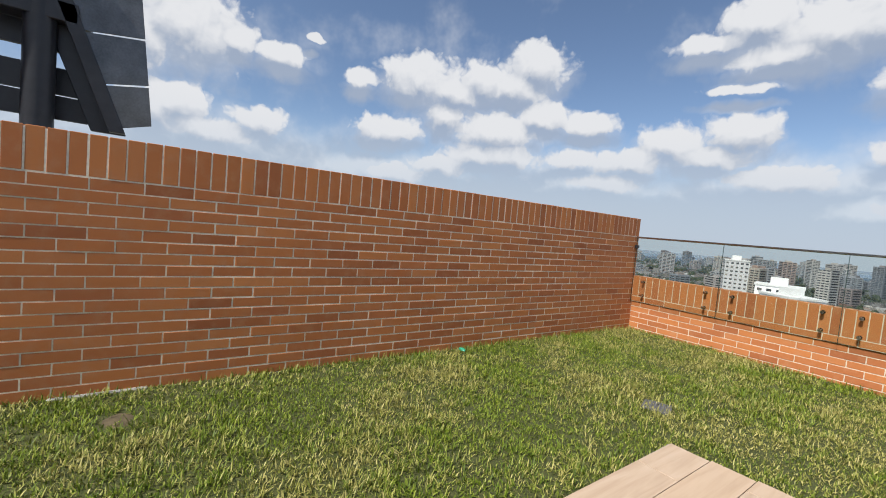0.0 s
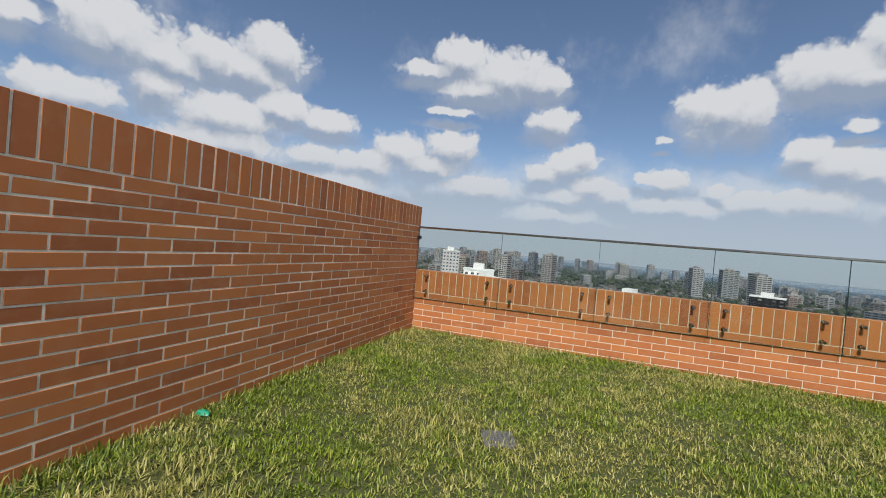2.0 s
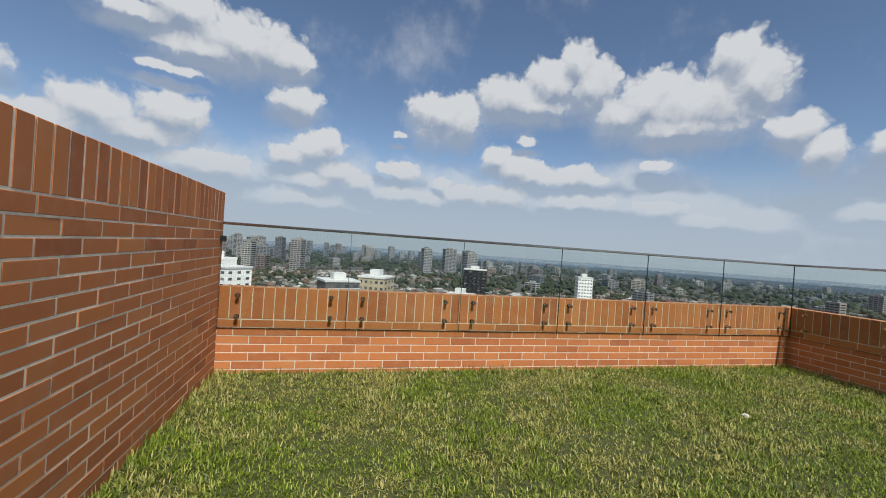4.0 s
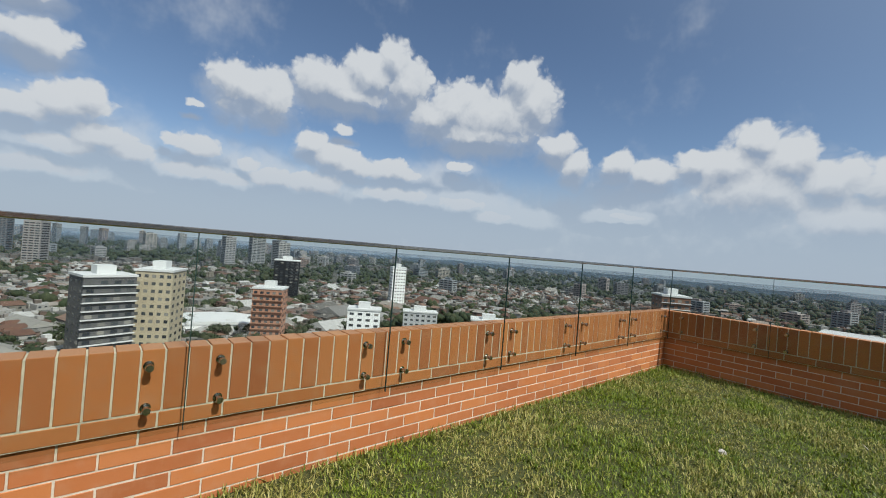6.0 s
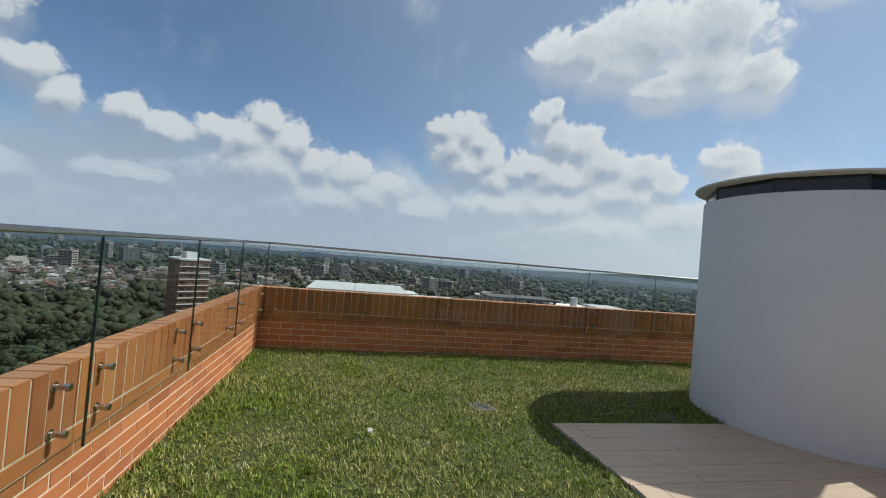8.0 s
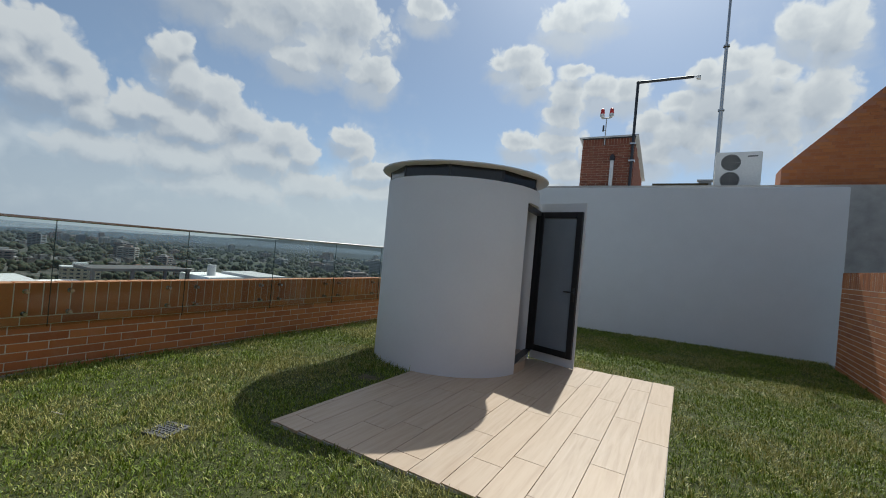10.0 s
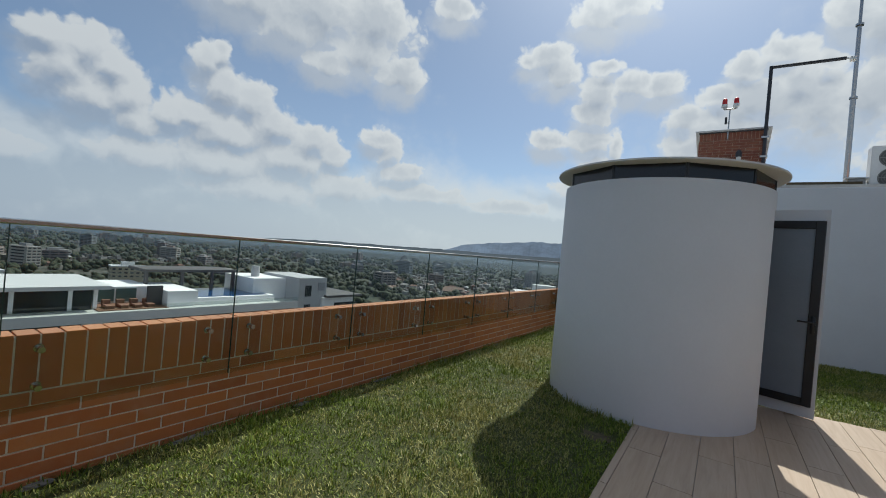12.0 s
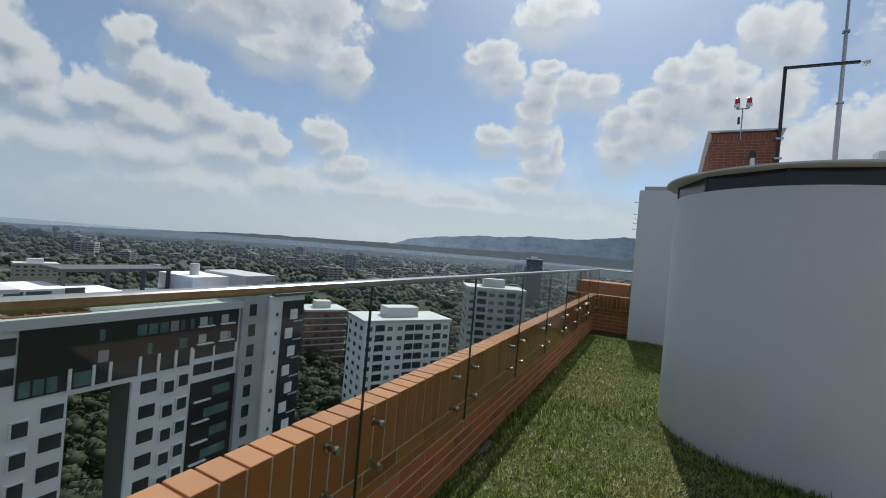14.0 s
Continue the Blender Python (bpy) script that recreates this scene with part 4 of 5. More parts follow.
for yy in (-7.30, -9.9):
    part("post", soft(MB().tube((-1.5, yy, -0.02), (-1.5, yy, 2.98), 0.11, n=20).mesh("post", DARK_STEEL)), canopy, "round dark steel post")
part("beam", bevel(MB().box((-1.66, -10.4, 2.86), (-1.40, -7.05, 3.02)).mesh("beam", DARK_STEEL), 0.005, 1), canopy)
part("roof", MB().box((-4.5, -10.6, 3.6), (-1.3, -7.2, 3.68)).mesh("roof", DARK_STEEL), canopy)
terrace = MB().box((-6.0, -13.0, -0.3), (-0.3, 0.3, 0.0))
thing("neighbour_terrace", "plain grey terrace floor beyond the brick wall", "floor", me=terrace.mesh("neighbour_terrace", CONCRETE), kind="structure")

# ---- the city below ----
GROUND = -62.0


def hashed(x, y):
    return noise.noise(Vector((x * 0.0031, y * 0.0031, 0.7))) + 0.5 * noise.noise(Vector((x * 0.009, y * 0.009, 3.1)))


def ground_material():
    mat, h, bsdf = material("city_ground", 0.95)
    co = h.n("ShaderNodeNewGeometry").outputs["Position"]
    big, mid, small = h.noise(co, 0.004, 4, 0.6), h.noise(co, 0.03, 4, 0.65), h.noise(co, 0.25, 3, 0.7)
    green = h.ramp(mid, (0.35, (0.014, 0.024, 0.010)), (0.55, (0.026, 0.038, 0.016)), (0.75, (0.055, 0.058, 0.03)))
    town = h.ramp(small, (0.4, (0.03, 0.036, 0.028)), (0.52, (0.07, 0.068, 0.06)), (0.66, (0.16, 0.15, 0.135)))
    h.put(bsdf.inputs["Base Color"], h.mix(h.smooth(h.m("ADD", big, h.m("MULTIPLY", mid, 0.5)), 0.68, 0.86), green, town))
    return mat


def ground_z(d):
    """The plateau falls off gently towards the horizon."""
    t = min(max((d - 600) / 3700, 0.0), 1.0)
    return GROUND - 48 * t * t * (3 - 2 * t)


ground_mesh = MB()
rings, spokes = (60, 500, 900, 1300, 1700, 2100, 2500, 2900, 3300, 3700, 4400), 96
ground_mesh.v = [(0, 0, GROUND)] + [(d * math.sin(2 * math.pi * i / spokes), d * math.cos(2 * math.pi * i / spokes), ground_z(d)) for d in rings for i in range(spokes)]
ground_mesh.f = [(0, 1 + (i + 1) % spokes, 1 + i) for i in range(spokes)]
for k in range(len(rings) - 1):
    ground_mesh.f += [(1 + k * spokes + i, 1 + k * spokes + (i + 1) % spokes, 1 + (k + 1) * spokes + (i + 1) % spokes, 1 + (k + 1) * spokes + i) for i in range(spokes)]
ground_mesh.mi = [0] * len(ground_mesh.f)
thing("ground", "city ground with streets and green areas far below", "ground", me=ground_mesh.mesh("ground", ground_material()), kind="structure")


def shaft():
    """The tower under the terrace."""
    return MB().box((-6.2, -24.0, GROUND), (W + 0.3, 0.3, -0.26)).mesh("own_tower", CLAY)


thing("own_tower", "brick tower that carries the roof terrace", "building", me=shaft(), kind="structure")


def island_tones(name, *tones, rough=0.85):
    mat, h, bsdf = material(name, rough)
    geo = h.n("ShaderNodeNewGeometry")
    base = h.ramp(geo.outputs["Random Per Island"], *[(i / (len(tones) - 1), c) for i, c in enumerate(tones)])
    h.put(bsdf.inputs["Base Color"], h.mix(h.noise(geo.outputs["Position"], 0.3, 3), base, (0.55, 0.55, 0.55), "MULTIPLY"))
    return mat


HOUSES = island_tones("house_render", (0.08, 0.075, 0.07), (0.16, 0.15, 0.14), (0.14, 0.08, 0.06), (0.42, 0.41, 0.40), (0.10, 0.095, 0.09), (0.55, 0.54, 0.53), (0.20, 0.18, 0.15), (0.68, 0.68, 0.68))
# far walls: muted, bluish greys carry distance haze in the colour
FAR_HOUSES = island_tones("hazed_house_render", (0.08, 0.085, 0.09), (0.15, 0.15, 0.15), (0.12, 0.10, 0.09), (0.22, 0.22, 0.22), (0.10, 0.10, 0.10), (0.16, 0.15, 0.14), (0.45, 0.45, 0.45))
FAR_TOWERS = island_tones("hazed_tower_render", (0.26, 0.28, 0.31), (0.40, 0.40, 0.41), (0.30, 0.22, 0.19), (0.17, 0.2, 0.24), (0.48, 0.47, 0.46), (0.36, 0.33, 0.29))
LEAVES = island_tones("tree_leaves", (0.018, 0.032, 0.012), (0.026, 0.042, 0.016), (0.036, 0.052, 0.020), (0.055, 0.062, 0.030))


ROOF_TONES = island_tones("house_roof", (0.17, 0.085, 0.06), (0.12, 0.065, 0.05), (0.22, 0.13, 0.095), (0.34, 0.33, 0.31), (0.11, 0.105, 0.10), (0.6, 0.6, 0.6))


def low_houses(count):
    """Small houses: flat roofs with a parapet and a tank room, or pitched tile roofs near by."""
    r = random.Random(21)
    near, far = MB(), MB()
    made = 0
    while made < count:
        a, d = r.uniform(-0.6, 3.25), 85 * (42 ** r.random())
        x, y = d * math.sin(a), d * math.cos(a)
        if hashed(x, y) < 0.0 or (36 < x < 102 and -80 < y < 42) or y < -20 and x < 20:
            continue
        w, l, hgt = r.uniform(5, 11), r.uniform(6, 13), r.uniform(3, 7.5)
        if r.random() < 0.03:
            w, l = w * 2.5, l * 2.5
        if a > 1.35 and r.random() < (0.35 if d < 400 else 0.62):
            continue
        m = pose(x, y, ground_z(d), 0, 0, r.choice((18, 22, 26)) + 90 * r.randint(0, 1))
        mb = near if d < 800 else far
        mb.box((-w / 2, -l / 2, 0), (w / 2, l / 2, hgt), 0, m)
        if d < 800:
            if r.random() < 0.45:
                k = len(mb.v)
                for p in ((-w / 2 - 0.4, -l / 2 - 0.4, hgt), (w / 2 + 0.4, -l / 2 - 0.4, hgt), (w / 2 + 0.4, l / 2 + 0.4, hgt), (-w / 2 - 0.4, l / 2 + 0.4, hgt), (0, -l / 2 + 1, hgt + w * 0.22), (0, l / 2 - 1, hgt + w * 0.22)):
                    mb.v.append(tuple(m @ Vector(p)))
                mb.f += [(k, k + 1, k + 4), (k + 1, k + 2, k + 5, k + 4), (k + 2, k + 3, k + 5), (k + 3, k, k + 4, k + 5), (k + 3, k + 2, k + 1, k)]
                mb.mi += [1] * 5
            else:
                q = r.uniform(-0.3, 0.3) * w
                mb.box((q - 1.4, -1.6, hgt), (q + 1.4, 1.6, hgt + 2.2), 0, m)
            for side in (-1, 1):
                for c in range(2):
                    yy = (c - 0.5) * l * 0.5
                    mb.box((side * w / 2 - 0.08, yy - 0.7, hgt - 2.2), (side * w / 2 + 0.08, yy + 0.7, hgt - 1.0), 2, m)
        made += 1
    return near.mesh("low_houses", [HOUSES, ROOF_TONES, DARK_GLASS]), far.mesh("far_houses", FAR_HOUSES)


def far_towers(count):
    """Distant blocks with window bands cut in as dark strips."""
    r = random.Random(8)
    mb = MB()
    made = 0
    while made < count:
        a = r.choice((r.gauss(-0.25, 0.16), r.gauss(0.2, 0.3), r.gauss(1.0, 0.5), r.uniform(1.4, 3.0)))
        d = r.uniform(700, 3000) if a < 0.7 else r.uniform(600, 2600)
        x, y = d * math.sin(a), d * math.cos(a)
        if a < -0.6:
            continue
        w, l = r.uniform(14, 30), r.uniform(14, 26)
        hgt = r.uniform(18, 66) if a < 0.35 else r.uniform(10, 34)
        m = pose(x, y, ground_z(d), 0, 0, math.degrees(-a) + r.choice((20, -25, 35)))
        mb.box((-w / 2, -l / 2, 0), (w / 2, l / 2, hgt), 0, m)
        mb.box((-w / 5, -l / 5, hgt), (w / 5, l / 5, hgt + 3), 0, m)
        for k in range(int(hgt / 3.4)):
            z = 2 + k * 3.4
            for s in range(3):
                x0 = -w / 2 + w * (0.06 + 0.32 * s)
                mb.box((x0, -l / 2 - 0.12, z), (x0 + w * 0.24, l / 2 + 0.12, z + 1.5), 1, m)
            mb.box((-w / 2 - 0.12, -l * 0.36, z), (w / 2 + 0.12, l * 0.36, z + 1.5), 1, m)
        made += 1
    return mb.mesh("far_towers", [FAR_TOWERS, DARK_GLASS])


def clump(r):
    """Unit tree crown: several uneven lobes, few faces."""
    bm = bmesh.new()
    for k in range(4):
        c = Vector((r.uniform(-0.5, 0.5), r.uniform(-0.5, 0.5), r.uniform(0.25, 0.8)))
        geo = bmesh.ops.create_icosphere(bm, subdivisions=1, radius=r.uniform(0.4, 0.6))
        for v in geo["verts"]:
            v.co = v.co * r.uniform(0.75, 1.25) + c
    v = np.array([tuple(q.co) for q in bm.verts])
    f = np.array([[q.index for q in fc.verts] for fc in bm.faces])
    bm.verts.index_update()
    f = np.array([[q.index for q in fc.verts] for fc in bm.faces])
    bm.free()
    return v, f


def leafy_crown(r):
    """Unit crown of many small round clumps with gaps, for the nearer trees."""
    bm = bmesh.new()
    for _ in range(8):
        p = Vector((r.gauss(0, 1), r.gauss(0, 1), r.gauss(0, 0.8))).normalized() * r.uniform(0.3, 0.75)
        c = Vector((p.x * 0.85, p.y * 0.85, 0.95 + p.z * 0.5))
        ball = bmesh.ops.create_icosphere(bm, subdivisions=1, radius=r.uniform(0.2, 0.36))
        for v in ball["verts"]:
            v.co = Vector((v.co.x * r.uniform(0.7, 1.35), v.co.y * r.uniform(0.7, 1.35), v.co.z * r.uniform(0.6, 1.1))) + c
        for _ in range(34):                # leaf sprays round each limb's clump
            q = c + Vector((r.gauss(0, 1), r.gauss(0, 1), r.gauss(0, 0.8))).normalized() * r.uniform(0.26, 0.44)
            bm.faces.new([bm.verts.new(q + Vector((r.uniform(-1, 1), r.uniform(-1, 1), r.uniform(-0.7, 0.7))) * 0.11) for _ in range(3)])
    bm.verts.index_update()
    vs = [tuple(q.co) for q in bm.verts]
    fs = [tuple(q.index for q in fc.verts) for fc in bm.faces]
    bm.free()
    k = len(vs)
    for i in range(5):                     # short trunk
        t = 2 * math.pi * i / 5
        vs.append((0.07 * math.cos(t), 0.07 * math.sin(t), 0.0))
        vs.append((0.04 * math.cos(t), 0.04 * math.sin(t), 0.8))
    for i in range(5):
        a, b = k + 2 * i, k + 2 * ((i + 1) % 5)
        fs += [(a, b, b + 1), (a, b + 1, a + 1)]
    return np.array(vs), np.array(fs)


def woods(count):
    r = random.Random(33)
    kinds, leafy = [clump(r) for _ in range(6)], [leafy_crown(r) for _ in range(5)]
    vs, fs, k = [], [], 0
    made = 0
    while made < count:
        a, d = r.uniform(-0.6, 3.3), 85 * (36 ** r.random())
        x, y = d * math.sin(a), d * math.cos(a)
        if hashed(x, y) > 0.16 + 0.5 * r.random() or (36 < x < 95 and -78 < y < 40) or (d < 130 and r.random() < 0.7):
            continue
        s = r.uniform(3.2, 7) * (1 + d / 2000)
        v, f = r.choice(leafy if d < 300 else kinds)
        c, q = math.cos(made), math.sin(made)
        p = v @ np.array([[c, q, 0], [-q, c, 0], [0, 0, 1]]) * np.array([s, s, s * r.uniform(0.75, 1.15)]) + np.array([x, y, ground_z(d)])
        vs.append(p)
        fs.append(f + k)
        k += len(v)
        made += 1
    v, f = np.concatenate(vs), np.concatenate(fs)
    me = bpy.data.meshes.new("woods")
    me.vertices.add(len(v))
    me.vertices.foreach_set("co", v.ravel())
    me.loops.add(len(f) * 3)
    me.loops.foreach_set("vertex_index", f.ravel().astype(np.int32))
    me.polygons.add(len(f))
    me.polygons.foreach_set("loop_start", np.arange(len(f), dtype=np.int32) * 3)
    me.materials.append(LEAVES)
    me.update(calc_edges=True)
    return me


near_mesh, far_mesh = low_houses(9000)
thing("low_houses", "dense low houses with pale and tiled roofs", "houses", me=near_mesh, kind="stuff")
thing("far_houses", "far districts of small pale houses", "houses", me=far_mesh, kind="stuff")
thing("far_towers", "distant apartment and office towers", "buildings", me=far_towers(300), kind="stuff")
thing("woods", "dark green trees between the houses", "trees", me=woods(15000), kind="stuff")


def ridge(name, label, d, turns, heights, tone, seed):
    """A far line of hills, as a backdrop band round the horizon; heights in degrees at the given turns."""
    mat, h, bsdf = material(name, 1.0)
    co = h.n("ShaderNodeNewGeometry").outputs["Position"]
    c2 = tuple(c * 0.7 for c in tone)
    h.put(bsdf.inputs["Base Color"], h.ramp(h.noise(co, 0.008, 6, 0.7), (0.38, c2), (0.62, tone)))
    mb = MB()
    n = 700
    for i in range(n + 1):
        deg = -40 + 250 * i / n
        a = radians(deg)
        hgt = float(np.interp(deg, turns, heights))
        hgt += (0.13 + 0.07 * max(hgt, 0)) * noise.fractal(Vector((deg * 0.22, seed, 0)), 0.8, 2.0, 6) + 0.05 * abs(noise.noise(Vector((deg * 3.1, seed, 1.0))))
        top = d * math.tan(radians(hgt))
        mb.v += [(d * 0.9 * math.sin(a), d * 0.9 * math.cos(a), -125.0), (d * math.sin(a), d * math.cos(a), max(top, -124.0))]
    for i in range(n):
        mb.f.append((2 * i, 2 * i + 2, 2 * i + 3, 2 * i + 1))
    mb.mi = [0] * len(mb.f)
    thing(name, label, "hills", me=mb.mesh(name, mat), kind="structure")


# tones turn bluer and paler with distance: haze painted into the colour
ridge("backdrop_mountains", "far mountains on the horizon, tinted blue for haze", 4350, (-40, 60, 100, 141, 146, 148, 153, 160, 172, 178, 195, 210), (-1.1, -1.1, -1.5, -1.0, 0.1, 1.0, 1.55, 2.3, 2.8, 3.4, 4.0, 4.0), (0.17, 0.23, 0.31), 2.0)
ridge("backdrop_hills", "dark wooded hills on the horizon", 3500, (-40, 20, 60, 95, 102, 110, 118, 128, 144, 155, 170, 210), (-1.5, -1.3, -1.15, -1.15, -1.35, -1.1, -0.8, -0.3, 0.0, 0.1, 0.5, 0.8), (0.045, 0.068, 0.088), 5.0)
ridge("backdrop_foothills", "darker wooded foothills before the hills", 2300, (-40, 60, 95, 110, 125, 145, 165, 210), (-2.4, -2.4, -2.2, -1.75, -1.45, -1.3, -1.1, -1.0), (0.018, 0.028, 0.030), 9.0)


def haze_veil(radius, share):
    """A thin sheet of hazy air, lit like everything else, standing far out up to the horizon."""
    mat, h, bsdf = material("hazy_air", 1.0)
    h.t.nodes.remove(bsdf)
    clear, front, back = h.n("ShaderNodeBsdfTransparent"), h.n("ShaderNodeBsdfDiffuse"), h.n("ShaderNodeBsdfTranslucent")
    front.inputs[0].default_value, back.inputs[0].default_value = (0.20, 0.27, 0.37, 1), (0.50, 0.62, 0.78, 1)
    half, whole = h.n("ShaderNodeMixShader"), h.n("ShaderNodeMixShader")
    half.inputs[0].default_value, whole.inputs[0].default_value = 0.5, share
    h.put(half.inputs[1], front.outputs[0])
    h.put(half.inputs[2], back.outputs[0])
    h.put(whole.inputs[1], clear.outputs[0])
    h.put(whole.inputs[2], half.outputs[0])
    out = [n for n in h.t.nodes if n.type == "OUTPUT_MATERIAL"][0]
    h.put(out.inputs[0], whole.outputs[0])
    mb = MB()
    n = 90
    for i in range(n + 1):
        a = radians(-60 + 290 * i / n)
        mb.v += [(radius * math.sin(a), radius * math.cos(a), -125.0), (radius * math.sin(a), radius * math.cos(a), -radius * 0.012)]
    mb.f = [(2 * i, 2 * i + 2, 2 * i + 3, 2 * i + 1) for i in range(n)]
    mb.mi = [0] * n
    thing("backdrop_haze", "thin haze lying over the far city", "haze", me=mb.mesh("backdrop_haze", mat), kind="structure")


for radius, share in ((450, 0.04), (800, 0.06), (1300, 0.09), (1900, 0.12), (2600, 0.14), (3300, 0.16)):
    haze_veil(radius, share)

# ---- buildings that stand out ----
PAINTS = {}


def paint(name, colour):
    if name not in PAINTS:
        PAINTS[name] = plain(name, colour, 0.8, 0, 0.25, 0.1, 0)
    return PAINTS[name]


def window_tones():
    mat, h, bsdf = material("town_window", 0.2)
    h.put(bsdf.inputs["Base Color"], h.ramp(h.n("ShaderNodeObjectInfo").outputs["Random"], (0.0, (0.03, 0.035, 0.045)), (0.5, (0.07, 0.08, 0.09)), (0.8, (0.13, 0.13, 0.13)), (1.0, (0.28, 0.27, 0.25))))
    return mat


TOWN_WINDOW = window_tones()


def window_mesh(w, h):
    return MB().box((-w / 2, -0.06, -h / 2), (w / 2, 0.1, h / 2)).mesh("window", TOWN_WINDOW)


def tower(name, label, x, y, top, w, l, turn, wall, cols, floors, side_cols=3, floor_h=3.2, ledge=None, group="city towers", stacks=()):
    """An apartment house: body, roof edge, plant room, rows of windows, balcony ledges."""
    ob = thing(name, label, "building", m=pose(x, y, GROUND, 0, 0, turn), group=group)
    hgt = top - GROUND
    part("wall", MB().box((-w / 2, -l / 2, 0), (w / 2, l / 2, hgt)).mesh("wall", wall), ob)
    part("roof", MB().box((-w / 2 - 0.4, -l / 2 - 0.4, hgt), (w / 2 + 0.4, l / 2 + 0.4, hgt + 0.9)).mesh("roof", ROOF_WHITE), ob)
    part("plant_room", MB().box((-w / 5, -l / 5, hgt + 0.9), (w / 6, l / 5, hgt + 4.2)).mesh("plant_room", ROOF_WHITE), ob)
    front = window_mesh(w / cols * 0.52, floor_h * 0.42)
    recess = MB().box((-w / cols * 0.45, -0.08, -1.2), (w / cols * 0.45, 0.1, 1.25)).mesh("balcony_opening", DARK_GLASS)
    tray = MB().box((-w / cols * 0.5, -1.1, -1.45), (w / cols * 0.5, -0.02, -1.25)).box((-w / cols * 0.5, -1.1, -1.25), (w / cols * 0.5, -1.0, -0.55)).mesh("balcony", wall)
    side = window_mesh(l / side_cols * 0.4, floor_h * 0.42)
    strip = MB().box((-w / 2 - 0.3, -l / 2 - 0.9, 0), (w / 2 + 0.3, -l / 2, 0.35)).mesh("balcony", ledge) if ledge else None
    for f in range(floors):
        z = hgt - floor_h * (f + 0.62)
        for c in stacks:
            at = pose(-w / 2 + w * (c + 0.5) / cols, -l / 2, z)
            part("balcony_opening", recess, ob, m=at)
            part("balcony", tray, ob, m=at)
        for c in (k for k in range(cols) if k not in stacks):
            part("window", front, ob, m=pose(-w / 2 + w * (c + 0.5) / cols, -l / 2, z))
        for c in range(side_cols):
            yy = -l / 2 + l * (c + 0.5) / side_cols
            part("window", side, ob, m=pose(w / 2, yy, z, 0, 0, 90))
            part("window", side, ob, m=pose(-w / 2, yy, z, 0, 0, -90))
        if strip:
            part("balcony", strip, ob, m=Matrix.Translation((0, 0, z - floor_h * 0.42)))
    return ob


WHITE = paint("white_paint", (0.86, 0.87, 0.88))
BEIGE = paint("beige_paint", (0.46, 0.40, 0.29))
GREY = paint("grey_paint", (0.10, 0.10, 0.105))
SALMON = paint("salmon_brick_paint", (0.42, 0.22, 0.15))
BROWN = paint("brown_brick_paint", (0.20, 0.105, 0.07))
PALE = paint("pale_grey_paint", (0.46, 0.47, 0.49))
DARKBLUE = plain("dark_blue_cladding", (0.008, 0.010, 0.014), 0.45, 0, 0.2, 0.3, 0)
tower("apartment_tower", "white apartment tower with dark balcony slots", -50, 226, -16.2, 18, 15, -40, WHITE, 4, 13)
tower("apartment_tower", "dark grey apartment tower with white balcony edges", 5, 206, -18.8, 17, 14, 18, GREY, 4, 13, ledge=ROOF_WHITE)
tower("apartment_tower", "beige stepped apartment tower with small windows", 25, 216, -17.0, 14, 17, -25, BEIGE, 5, 13)
tower("apartment_tower", "salmon brick apartment tower with a white top band", 80, 239, -27.5, 16, 14, -30, SALMON, 5, 10, ledge=BROWN)
tower("apartment_tower", "tall slim white tower", 248, 358, -19.6, 14, 14, -20, WHITE, 5, 14)
tower("office_block", "dark glass twin office block", 153, 418, -20.7, 24, 18, -22, DARKBLUE, 5, 9)
tower("apartment_tower", "white slab apartment house among trees", 121, 203, -35.0, 18, 12, -32, WHITE, 4, 8)
tower("office_block", "low pale glass office building", 183, 231, -43.2, 24, 12, -35, PALE, 6, 5)
tower("apartment_tower", "orange brick apartment house with balconies", 207, 186, -42.3, 24, 15, -44, SALMON, 6, 6, ledge=BROWN)
tower("apartment_tower", "brown brick tower with white balcony stripes", 241, 86, -12.5, 14, 16, -50, BROWN, 4, 15, ledge=ROOF_WHITE)
tower("office_block", "white two-tier building with long roof", -58, 240, -13.0, 18, 12, 12, WHITE, 5, 2)
tower("apartment_tower", "pale grey tower of many storeys", -122, 378, -5.2, 16, 14, 25, PALE, 5, 16)
tower("apartment_tower", "white apartment house with balcony stacks", 84, -124, -24.3, 32, 16, -122, WHITE, 9, 9, stacks=(1, 4, 5, 7))
tower("apartment_tower", "white and grey apartment house with a flat roof", 66, -168, -13.9, 24, 16, -150, PALE, 6, 12, stacks=(1, 4))
tower("apartment_tower", "red brick apartment house with a flat pale roof", 152, -158, -34.1, 20, 16, -120, BROWN, 5, 7, ledge=PALE)
tower("apartment_tower", "dark tower on the wooded hill", 146, -542, -3.6, 20, 14, -160, GREY, 4, 8)
tower("office_block", "long white low building with roof plant", 299, -24, -28.5, 40, 20, -85, WHITE, 9, 4)
tower("office_block", "tan low building among trees", 452, -148, -40.0, 26, 14, -100, BEIGE, 6, 3)

store = thing("store_building", "large white store hall with a curved roof and sign shapes", "store", m=pose(60, 285, GROUND, 0, 0, -12))
part("wall", MB().box((-24, -17, 0), (24, 17, 9.0)).mesh("wall", WHITE), store)
part("roof", MB().prism([(-24.5, 9.0), (-14, 10.6), (0, 11.2), (14, 10.6), (24.5, 9.0)], -17.5, 17.5, 1).mesh("roof", ROOF_WHITE), store)
for k in range(7):
    part("window", MB().box((24.0, -15 + k * 4.4, 1.0), (24.15, -12 + k * 4.4, 5.0)).mesh("window", DARK_GLASS), store)
